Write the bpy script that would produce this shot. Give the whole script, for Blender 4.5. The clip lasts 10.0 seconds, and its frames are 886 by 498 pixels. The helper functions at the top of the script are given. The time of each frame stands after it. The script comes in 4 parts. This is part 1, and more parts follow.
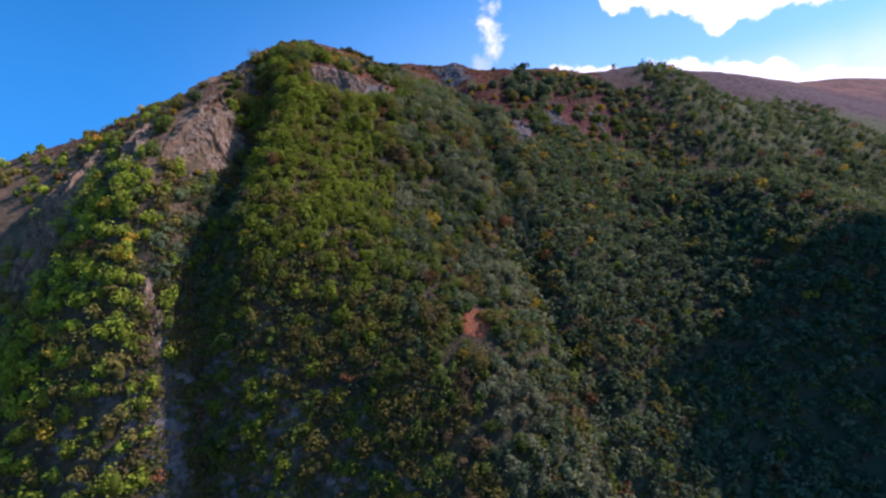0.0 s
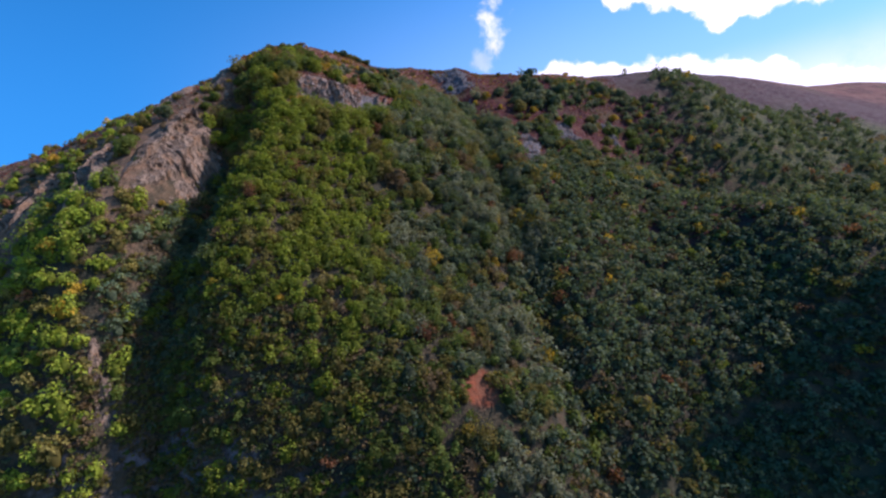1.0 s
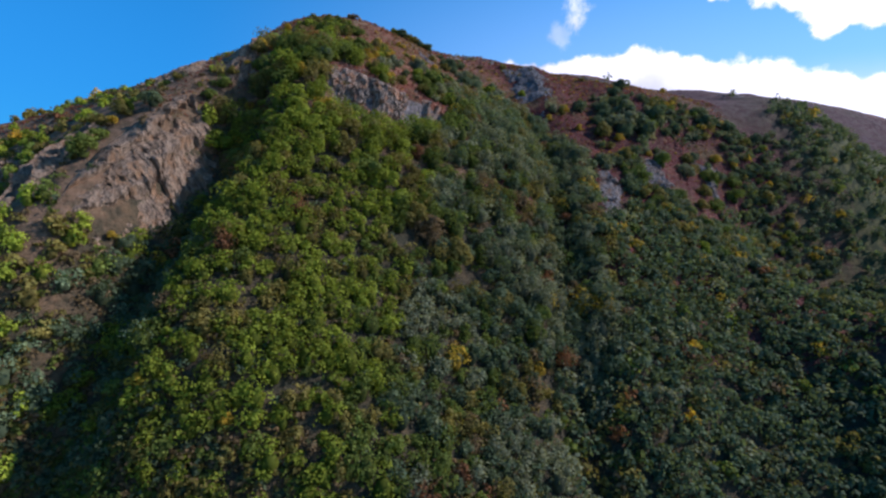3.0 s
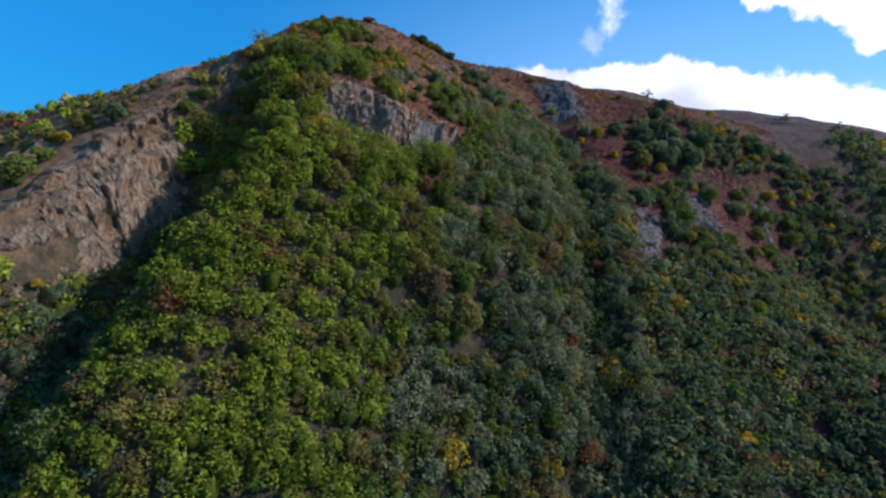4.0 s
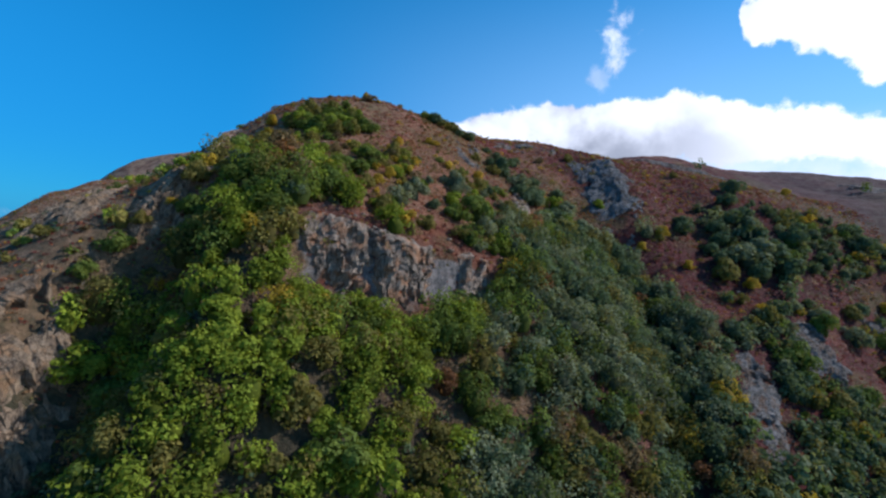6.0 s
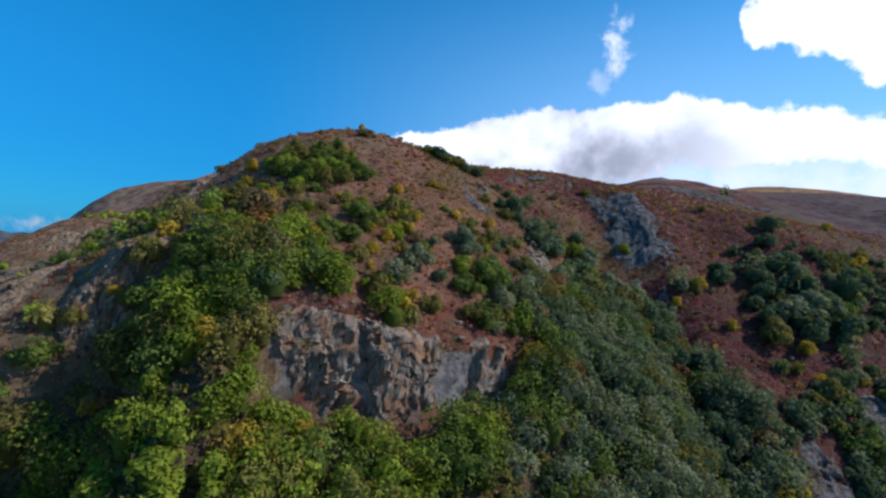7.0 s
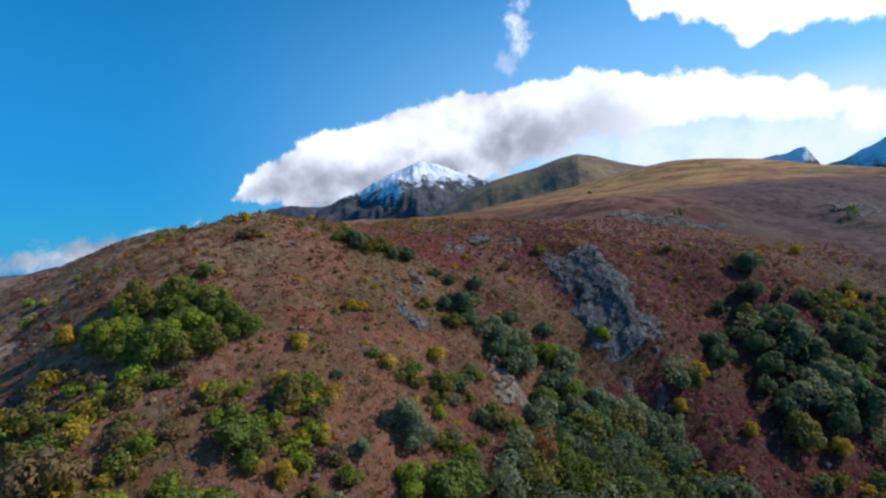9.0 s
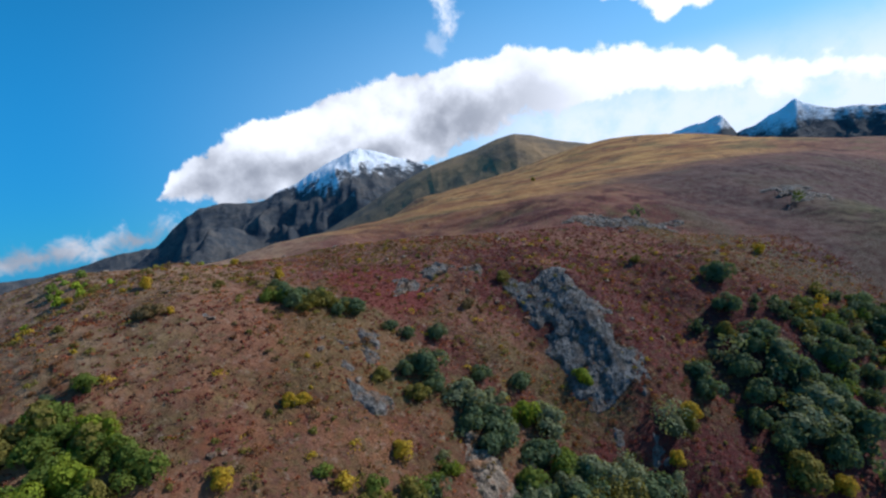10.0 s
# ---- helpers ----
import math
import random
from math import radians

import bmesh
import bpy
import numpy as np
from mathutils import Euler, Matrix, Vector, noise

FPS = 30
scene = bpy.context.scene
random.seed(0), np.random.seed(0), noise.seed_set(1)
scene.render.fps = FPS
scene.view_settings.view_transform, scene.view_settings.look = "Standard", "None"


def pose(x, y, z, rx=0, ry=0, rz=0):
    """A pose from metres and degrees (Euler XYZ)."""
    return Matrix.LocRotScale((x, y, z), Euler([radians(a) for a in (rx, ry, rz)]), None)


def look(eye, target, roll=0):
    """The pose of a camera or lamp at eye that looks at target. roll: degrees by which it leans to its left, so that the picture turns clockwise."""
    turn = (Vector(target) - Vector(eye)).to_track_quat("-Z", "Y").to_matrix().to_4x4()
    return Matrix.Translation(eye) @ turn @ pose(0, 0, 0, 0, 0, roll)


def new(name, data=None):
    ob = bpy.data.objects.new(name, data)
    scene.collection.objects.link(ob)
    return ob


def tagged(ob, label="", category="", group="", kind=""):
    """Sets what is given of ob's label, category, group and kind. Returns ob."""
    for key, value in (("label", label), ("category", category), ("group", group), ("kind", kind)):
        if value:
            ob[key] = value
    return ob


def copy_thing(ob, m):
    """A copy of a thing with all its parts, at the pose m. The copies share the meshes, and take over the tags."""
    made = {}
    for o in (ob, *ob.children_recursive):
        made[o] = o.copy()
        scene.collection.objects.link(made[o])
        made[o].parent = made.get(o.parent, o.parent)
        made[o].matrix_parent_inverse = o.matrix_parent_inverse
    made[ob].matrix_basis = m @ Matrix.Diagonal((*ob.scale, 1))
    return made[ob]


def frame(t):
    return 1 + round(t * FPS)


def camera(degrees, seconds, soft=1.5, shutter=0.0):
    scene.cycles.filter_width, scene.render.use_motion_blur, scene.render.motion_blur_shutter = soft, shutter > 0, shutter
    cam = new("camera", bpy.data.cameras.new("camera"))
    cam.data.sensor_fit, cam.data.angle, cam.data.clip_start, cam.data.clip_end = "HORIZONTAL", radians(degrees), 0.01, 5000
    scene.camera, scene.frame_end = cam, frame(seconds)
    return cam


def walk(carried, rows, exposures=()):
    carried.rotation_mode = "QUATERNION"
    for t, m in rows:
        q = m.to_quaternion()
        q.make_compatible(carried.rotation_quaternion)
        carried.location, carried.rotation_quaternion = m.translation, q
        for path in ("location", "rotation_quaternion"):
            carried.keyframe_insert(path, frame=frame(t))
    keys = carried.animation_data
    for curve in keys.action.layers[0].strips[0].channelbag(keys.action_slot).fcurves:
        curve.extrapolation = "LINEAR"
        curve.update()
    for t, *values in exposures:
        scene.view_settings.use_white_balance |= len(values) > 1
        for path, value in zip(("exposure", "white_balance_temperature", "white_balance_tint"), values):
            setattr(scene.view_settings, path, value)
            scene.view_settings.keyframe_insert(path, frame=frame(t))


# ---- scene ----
# ---- camera ----
cam = camera(84.60, 10.0, soft=2.4)
PATH = [
    (0.0, 0.24, -1.84, 59.03, 88.58, 7.64, 0.16),
    (0.5, 0.34, 5.12, 62.56, 88.71, 7.83, -0.18),
    (1.0, 0.79, 11.42, 67.64, 88.00, 7.14, -0.01),
    (1.5, 1.12, 17.72, 72.90, 86.85, 4.96, 0.88),
    (2.0, 1.63, 24.15, 77.55, 85.69, 2.38, 2.25),
    (2.5, 1.63, 30.85, 81.63, 84.65, 0.03, 3.55),
    (4.0, 1.78, 52.41, 91.65, 84.47, -5.19, 7.98),
    (4.5, -0.07, 59.91, 96.07, 84.51, -5.36, 7.95),
    (5.0, -1.71, 66.57, 100.08, 85.20, -5.19, 8.26),
    (5.5, -3.63, 73.46, 104.58, 86.65, -4.68, 8.68),
    (6.0, -5.36, 79.93, 108.65, 88.53, -4.30, 9.34),
    (7.5, -9.50, 96.45, 121.59, 89.11, -3.55, 9.64),
    (8.0, -10.00, 101.79, 126.10, 89.13, -1.00, 7.70),
    (8.5, -10.66, 107.24, 130.44, 88.99, 1.48, 4.62),
    (9.0, -11.31, 113.19, 134.51, 88.06, 3.51, 1.52),
    (9.5, -11.45, 119.18, 138.39, 86.78, 5.83, -2.10),
    (10.0, -11.78, 124.59, 142.39, 85.52, 7.51, -5.26),
]
walk(cam, [(t, pose(*p)) for t, *p in PATH],
     exposures=[(0.0, 0.37, 5600, 40), (2.5, 0.20, 5500, 32), (4.5, 0.10, 5400, 18), (7.5, 0.04, 5450, 15), (10.0, 0.0, 5650, 12)])

# ---- world, sun ----
SUN_AZ, SUN_EL = 76.0, 37.0          # degrees clockwise from +y, and above the horizon
SKY, SUN = 0.11, 4.5


class Net:
    """Short-hand for building node trees."""

    def __init__(self, tree):
        self.tree, self.nodes, self.links = tree, tree.nodes, tree.links

    def node(self, kind, ins=None, **props):
        n = self.nodes.new(kind)
        for key, value in props.items():
            setattr(n, key, value)
        for key, value in (ins or {}).items():
            self.feed(n.inputs[key], value)
        return n

    def feed(self, socket, value):
        if isinstance(value, bpy.types.NodeSocket):
            self.links.new(value, socket)
        else:
            socket.default_value = value

    def math(self, op, a, b=0.0, c=0.0, clamp=False):
        n = self.node("ShaderNodeMath", {0: a, 1: b, 2: c}, operation=op, use_clamp=clamp)
        return n.outputs[0]

    def ramp(self, value, lo, hi, a=0.0, b=1.0, smooth=True):
        n = self.node("ShaderNodeMapRange", {0: value, 1: lo, 2: hi, 3: a, 4: b},
                      interpolation_type="SMOOTHSTEP" if smooth else "LINEAR")
        return n.outputs[0]

    def mix(self, fac, a, b, blend="MIX"):
        n = self.node("ShaderNodeMix", data_type="RGBA", blend_type=blend)
        for socket, value in ((n.inputs[0], fac), (n.inputs[6], a), (n.inputs[7], b)):
            self.feed(socket, value)
        return n.outputs[2]

    def noise(self, vec, scale, detail=4.0, rough=0.55, dist=0.0, out=0):
        n = self.node("ShaderNodeTexNoise", {"Vector": vec, "Scale": scale, "Detail": detail,
                                             "Roughness": rough, "Distortion": dist})
        return n.outputs[out]


def rgb(r, g, b):
    return (r, g, b, 1.0)


def build_world():
    world = bpy.data.worlds.new("sky")
    scene.world = world
    world.use_nodes = True
    net = Net(world.node_tree)
    net.nodes.clear()
    sky = net.node("ShaderNodeTexSky", sky_type="NISHITA", sun_disc=False,
                   sun_elevation=radians(SUN_EL), sun_rotation=radians(SUN_AZ),
                   altitude=900.0, air_density=1.0, dust_density=0.4, ozone_density=2.0)
    way = net.node("ShaderNodeTexCoord").outputs["Generated"]
    xyz = net.node("ShaderNodeSeparateXYZ", {0: way}).outputs
    az = net.math("MULTIPLY", net.math("ARCTAN2", xyz[0], xyz[1]), 57.2958)
    el = net.math("MULTIPLY", net.math("ARCSINE", xyz[2]), 57.2958)
    # cumulus banks between an upper and a lower edge: rows of azimuth and elevation (degrees)
    def edge(rows):
        ramp = net.node("ShaderNodeValToRGB", {0: net.ramp(az, -50.0, 70.0, smooth=False)})
        stops = ramp.color_ramp.elements
        stops[0].position, stops[1].position = (rows[0][0] + 50.0) / 120.0, (rows[-1][0] + 50.0) / 120.0
        for a, e in rows[1:-1]:
            stops.new((a + 50.0) / 120.0)
        for stop in stops:
            e = min(rows, key=lambda row: abs(row[0] - (stop.position * 120.0 - 50.0)))[1] / 40.0
            stop.color = (e, e, e, 1.0)
        return net.math("MULTIPLY", ramp.outputs[0], 40.0)

    low_top = edge([(-25, 4), (-23.2, 7.0), (-20.5, 9.4), (-17.3, 10.8), (-13.5, 12.5), (-10.5, 13.0), (-5.9, 14.9), (-3, 14.8), (2, 16.2), (6.5, 16.0), (10, 16.2), (15.3, 17.0), (20.5, 15.0), (25, 15.3), (29, 14.2), (33.7, 13.2), (39, 10.3), (45, 9.0), (55, 7.0), (62, 3.0)])
    low_foot = edge([(-25, 5.4), (-23.2, 4.6), (-19, 3.9), (-14, 3.2), (-6, 4.6), (3, 5.6), (6.5, 6.6), (10, 8.3), (14, 8.9), (20, 9.3), (30, 9.1), (39, 7.7), (55, 5.0), (62, 4.0)])
    high_foot = edge([(18.5, 30), (20.3, 21.6), (21.6, 19.8), (27.3, 19.3), (29.2, 17.4), (31.2, 15.8), (33.0, 16.4), (36.5, 16.0), (41, 15.0), (48, 13.2), (58, 16)])
    high_top = edge([(18.5, 20), (20.3, 24.5), (27, 27.0), (35, 24.5), (40, 18.5), (45, 15.5), (58, 14)])
    within = net.math("MINIMUM", net.math("SUBTRACT", low_top, el), net.math("MULTIPLY", net.math("SUBTRACT", el, low_foot), 0.8))
    above = net.math("MINIMUM", net.math("SUBTRACT", high_top, el), net.math("SUBTRACT", el, high_foot))
    whole = net.math("MULTIPLY", net.math("MAXIMUM", within, above), 0.5)
    whole = net.math("MAXIMUM", net.math("MINIMUM", whole, 1.2), -2.0)
    puff = net.noise(way, 13.0, 9.0, 0.58)
    curl = net.noise(way, 42.0, 6.0, 0.62)
    body = net.math("ADD", whole, net.math("MULTIPLY", net.math("SUBTRACT", puff, 0.5), 2.3))
    body = net.math("ADD", body, net.math("MULTIPLY", net.math("SUBTRACT", curl, 0.5), 0.7))
    cover = net.ramp(body, -0.05, 0.28)
    # thin torn wisps: azimuth, elevation, half width, half height
    for a, e, wide, high, most, slope in ((8.3, 22.2, 2.1, 4.2, 0.85, 0.0), (6.6, 18.4, 2.0, 1.9, 0.35, 0.0), (-36.0, 0.4, 24.0, 2.0, 0.95, 0.11)):
        da = net.math("SUBTRACT", az, a)
        u = net.math("DIVIDE", da, wide)
        v = net.math("DIVIDE", net.math("SUBTRACT", net.math("SUBTRACT", el, e), net.math("MULTIPLY", da, slope)), high)
        d = net.math("SUBTRACT", 1.0, net.math("SQRT", net.math("ADD", net.math("MULTIPLY", u, u), net.math("MULTIPLY", v, v))))
        d = net.math("ADD", d, net.math("MULTIPLY", net.math("SUBTRACT", net.noise(way, 20.0, 9.0, 0.62, 0.4), 0.56), 3.4))
        cover = net.math("MAXIMUM", cover, net.ramp(d, 0.0, 0.95, 0.0, most))
    # grey undersides: cloud that is thick towards the sun
    lift = net.node("ShaderNodeVectorMath", {0: way, 1: (0.03, 0.0, 0.045)}, operation="ADD").outputs[0]
    shade = net.math("SUBTRACT", net.noise(lift, 6.5, 5.0, 0.5), net.noise(way, 6.5, 5.0, 0.5))
    shade = net.math("ADD", shade, net.math("MULTIPLY", net.math("SUBTRACT", net.noise(way, 16.0, 7.0, 0.6), 0.5), 0.34))
    low = net.ramp(net.math("DIVIDE", net.math("SUBTRACT", el, low_foot), net.math("MAXIMUM", net.math("SUBTRACT", low_top, low_foot), 1.0)), 0.85, 0.2)
    grey = net.ramp(net.math("ADD", shade, net.math("MULTIPLY", low, 0.20)), -0.14, 0.36)
    grey = net.math("MULTIPLY", grey, net.ramp(az, 30.0, 6.0))
    white = net.mix(grey, rgb(1.12, 1.10, 1.08), rgb(0.36, 0.37, 0.40))
    air = net.mix(1.0, sky.outputs[0], rgb(SKY * 0.20, SKY * 1.04, SKY * 1.24), "MULTIPLY")
    pale = net.mix(net.ramp(az, -35.0, 20.0), rgb(0.03, 0.215, 0.51), rgb(0.50, 0.71, 0.92))
    air = net.mix(net.ramp(el, 34.0, 2.0, 0.0, 0.72), air, pale)
    # bright thin cloud under the banks, towards the sun
    veil = net.math("MULTIPLY", net.ramp(el, 15.0, 7.0), net.ramp(az, 2.0, 22.0))
    veil = net.math("MULTIPLY", veil, net.ramp(net.noise(way, 15.0, 6.0, 0.6), 0.25, 0.6, 0.55, 0.95))
    air = net.mix(veil, air, rgb(0.93, 0.96, 1.0))
    colour = net.mix(cover, air, white)
    ground = net.node("ShaderNodeBackground", {"Color": colour, "Strength": 1.0})
    out = net.node("ShaderNodeOutputWorld")
    net.links.new(ground.outputs[0], out.inputs[0])


build_world()
sun_data = bpy.data.lights.new("sun", "SUN")
sun_data.energy, sun_data.angle, sun_data.color = SUN, radians(0.6), (1.0, 0.90, 0.74)
sun = new("sun", sun_data)
sa, se = radians(SUN_AZ), radians(SUN_EL)
sun.matrix_world = look((300 * math.sin(sa), 300 * math.cos(sa), 400), (300 * math.sin(sa) - math.sin(sa) * math.cos(se), 300 * math.cos(sa) - math.cos(sa) * math.cos(se), 400 - math.sin(se)))

# ---- the lie of the land ----
SWELLS = [
    [-0.0, -0.8, -11.2, -32.4, -53.1, -27.2, -4.1, -5.6, -2.3, 0.0, 0.1],
    [-1.4, -4.1, -23.7, 18.7, 4.5, 11.4, -14.2, -15.8, -1.5, 0.4, 0.4],
    [-9.2, -0.4, -4.6, 5.6, -0.3, -7.4, -2.6, -2.0, 4.3, 0.4, 0.2],
    [-12.3, 1.0, 2.9, 5.0, 16.1, -4.3, 5.7, -13.2, 11.9, 2.0, 0.1],
    [-6.2, -8.5, -0.8, 2.8, 5.5, 6.3, -2.9, 4.4, -3.0, 0.2, -0.6],
    [0.4, 10.8, -11.4, 9.1, 6.8, -4.5, 4.4, -0.5, -17.5, -5.7, -4.5],
    [7.0, -4.7, -9.2, 8.4, -1.4, 4.6, -0.2, 10.6, 5.4, 4.3, -3.3],
    [21.0, 7.0, 15.6, -3.9, 1.1, 1.9, -0.6, -3.1, 2.3, 10.5, 0.2],
    [7.6, -0.7, -1.2, 1.5, 2.7, -6.7, 3.8, 0.8, -4.5, 3.5, -2.1],
]
GX, GY, STEP_X, STEP_Y = (-140, 11), (52, 9), 28, 25


def softmin(a, b, k):
    h = np.clip(0.5 + 0.5 * (b - a) / k, 0, 1)
    return b + (a - b) * h - k * h * (1 - h)


def land(x, y):
    """Height of the bare ground, without its small relief."""
    x, y = np.asarray(x, float), np.asarray(y, float)
    edge = 128 + 0.16 * (y - 170) - 0.02 * x
    far_up = softmin(140 + 0.035 * (y - 220) + 0.07 * x, 196 - 0.05 * (y - 760), 40.0)
    far_up = far_up + 0.28 * softmin(290 - x, 0 * x, 120.0)
    far_up = far_up - 0.05 * np.clip(y - 300, 0, 900) * np.clip((20 - x) / 60, 0, 3)
    far_up = far_up + 30 * np.exp(-((x - 255) / 150) ** 2 - ((y - 680) / 160) ** 2)
    z = softmin(60.2 + -0.290 * x + 0.645 * (y - 100), softmin(edge, far_up, 12.0), 14.0)
    west = -(x + 62 + 0.16 * (y - 190))
    z = z + 0.5 * softmin(-west, 0 * west, 40.0) * np.clip((y - 100) / 80, 0, 1)
    # an unseen spur east of the walk, added to shade the slope below it
    along = np.clip((165 - y) / 100, 0, 1)
    z = z + 132 * np.clip((162 - y) / 25, 0, 1) * np.exp(-((x - 221 + 15 * along) / 38) ** 2) * (1 + 0.03 * np.sin(y * 0.19 + 1) + 0.05 * np.sin(y * 0.71) + 0.04 * np.sin(y * 1.63))
    z = z - 4 * np.exp(-((x - 275) / 55) ** 2 - ((y - 300) / 40) ** 2) - 11 * np.exp(-((x - 265) / 100) ** 2 - ((y - 385) / 55) ** 2)
    z = z + 6.5 * np.exp(-((x + 107) / 26) ** 2 - ((y - 190) / 32) ** 2)
    z = -softmin(-z, 0 * z + 160.0, 20.0)

    for i in range(GX[1]):
        for j in range(GY[1]):
            px, py = GX[0] + i * STEP_X, GY[0] + j * STEP_Y
            z = z + SWELLS[j][i] * np.exp(-((x - px) / STEP_X) ** 2 - ((y - py) / STEP_Y) ** 2)
    return z


def lattice(x, y, cell, seed):
    """Smooth value noise, -1 to 1, on arrays."""
    x, y = np.asarray(x, float) / cell, np.asarray(y, float) / cell
    ix, iy = np.floor(x).astype(int), np.floor(y).astype(int)
    fx, fy = x - ix, y - iy
    fx, fy = fx * fx * (3 - 2 * fx), fy * fy * (3 - 2 * fy)

    def v(a, b):
        n = np.sin(a * 127.1 + b * 311.7 + seed * 74.7) * 43758.5453
        return 2 * (n - np.floor(n)) - 1

    low = v(ix, iy) * (1 - fx) + v(ix + 1, iy) * fx
    high = v(ix, iy + 1) * (1 - fx) + v(ix + 1, iy + 1) * fx
    return low * (1 - fy) + high * fy


def fractal(x, y, cell, seed, octaves=4, gain=0.5):
    total, size = 0.0, 1.0
    for k in range(octaves):
        total = total + size * lattice(x, y, cell, seed + k)
        cell, size = cell * 0.5, size * gain
    return total


STEP_LINE = ((-30, -24.5, -19, -14, -8), (130.4, 133.4, 136.2, 141.0, 147.4))


def ground_z(x, y):
    x, y = np.asarray(x, float), np.asarray(y, float)
    # an upright rock step below the summit
    off = y - np.interp(x, STEP_LINE[0], STEP_LINE[1])
    part_of = np.clip((x + 31.5) / 3, 0, 1) * np.clip((-6.5 - x) / 3, 0, 1) * np.interp(x, (-18, -8), (1.0, 0.75))
    z = land(x, y + part_of * np.interp(off, (-12, -0.7, 0.9), (0.0, -8.5, 0.0)))
    far = np.clip((np.hypot(np.asarray(x, float), np.asarray(y, float) - 130) - 150) / 600, 0, 1)
    # two gullies that run down the hillside: middle line, width, depth
    for ys_, xs_, wide, deep in (((60, 80, 100, 110, 123, 129, 144, 160, 174), (28, 24, 19.7, 18, 17.5, 17, 15.3, 15, 13), 5.0, 5.0),
                                 ((60, 71, 78, 86, 92, 105, 122), (-38, -41, -43, -44, -43.5, -43, -42.5), 6.4, 15.0)):
        mid = np.interp(y, ys_, xs_)
        ends = np.clip((np.asarray(y, float) - 40) / 15, 0, 1) * np.clip((ys_[-1] + 12 - np.asarray(y, float)) / 14, 0, 1)
        z = z - deep * ends * np.exp(-((np.asarray(x, float) - mid) / wide) ** 2)
    # a rock rib above the gully, steep on its west side
    crest = np.interp(y, (172, 181, 189, 194, 205, 214), (14, 16.5, 19, 17.5, 15, 14))
    run = np.clip((y - 172) / 10, 0, 1) * np.clip((214 - y) / 12, 0, 1)
    z = z + run * (2.8 * np.exp(-((x - crest + 1) / 5.0) ** 2) - 1.2 * np.exp(-((x - crest + 12) / 5.0) ** 2) - 1.8 * np.exp(-((x - crest - 13) / 6.0) ** 2))
    # rocky western shoulder
    z = z + 4.0 * np.exp(-((np.asarray(x, float) + 107) / 22) ** 2 - ((np.asarray(y, float) - 187) / 22) ** 2)
    z = z + 3.2 * np.exp(-((x + 60) / 13) ** 2 - ((y - 171) / 14) ** 2) + 3.6 * np.exp(-((x + 90) / 14) ** 2 - ((y - 205) / 14) ** 2)
    return z + fractal(x, y, 9.0, 3) * 0.55 + far * fractal(x, y, 160.0, 9) * 4.0


# ---- materials ----
def shader(name):
    m = bpy.data.materials.new(name)
    m.use_nodes = True
    net = Net(m.node_tree)
    net.nodes.clear()
    out = net.node("ShaderNodeOutputMaterial")
    return m, net, out


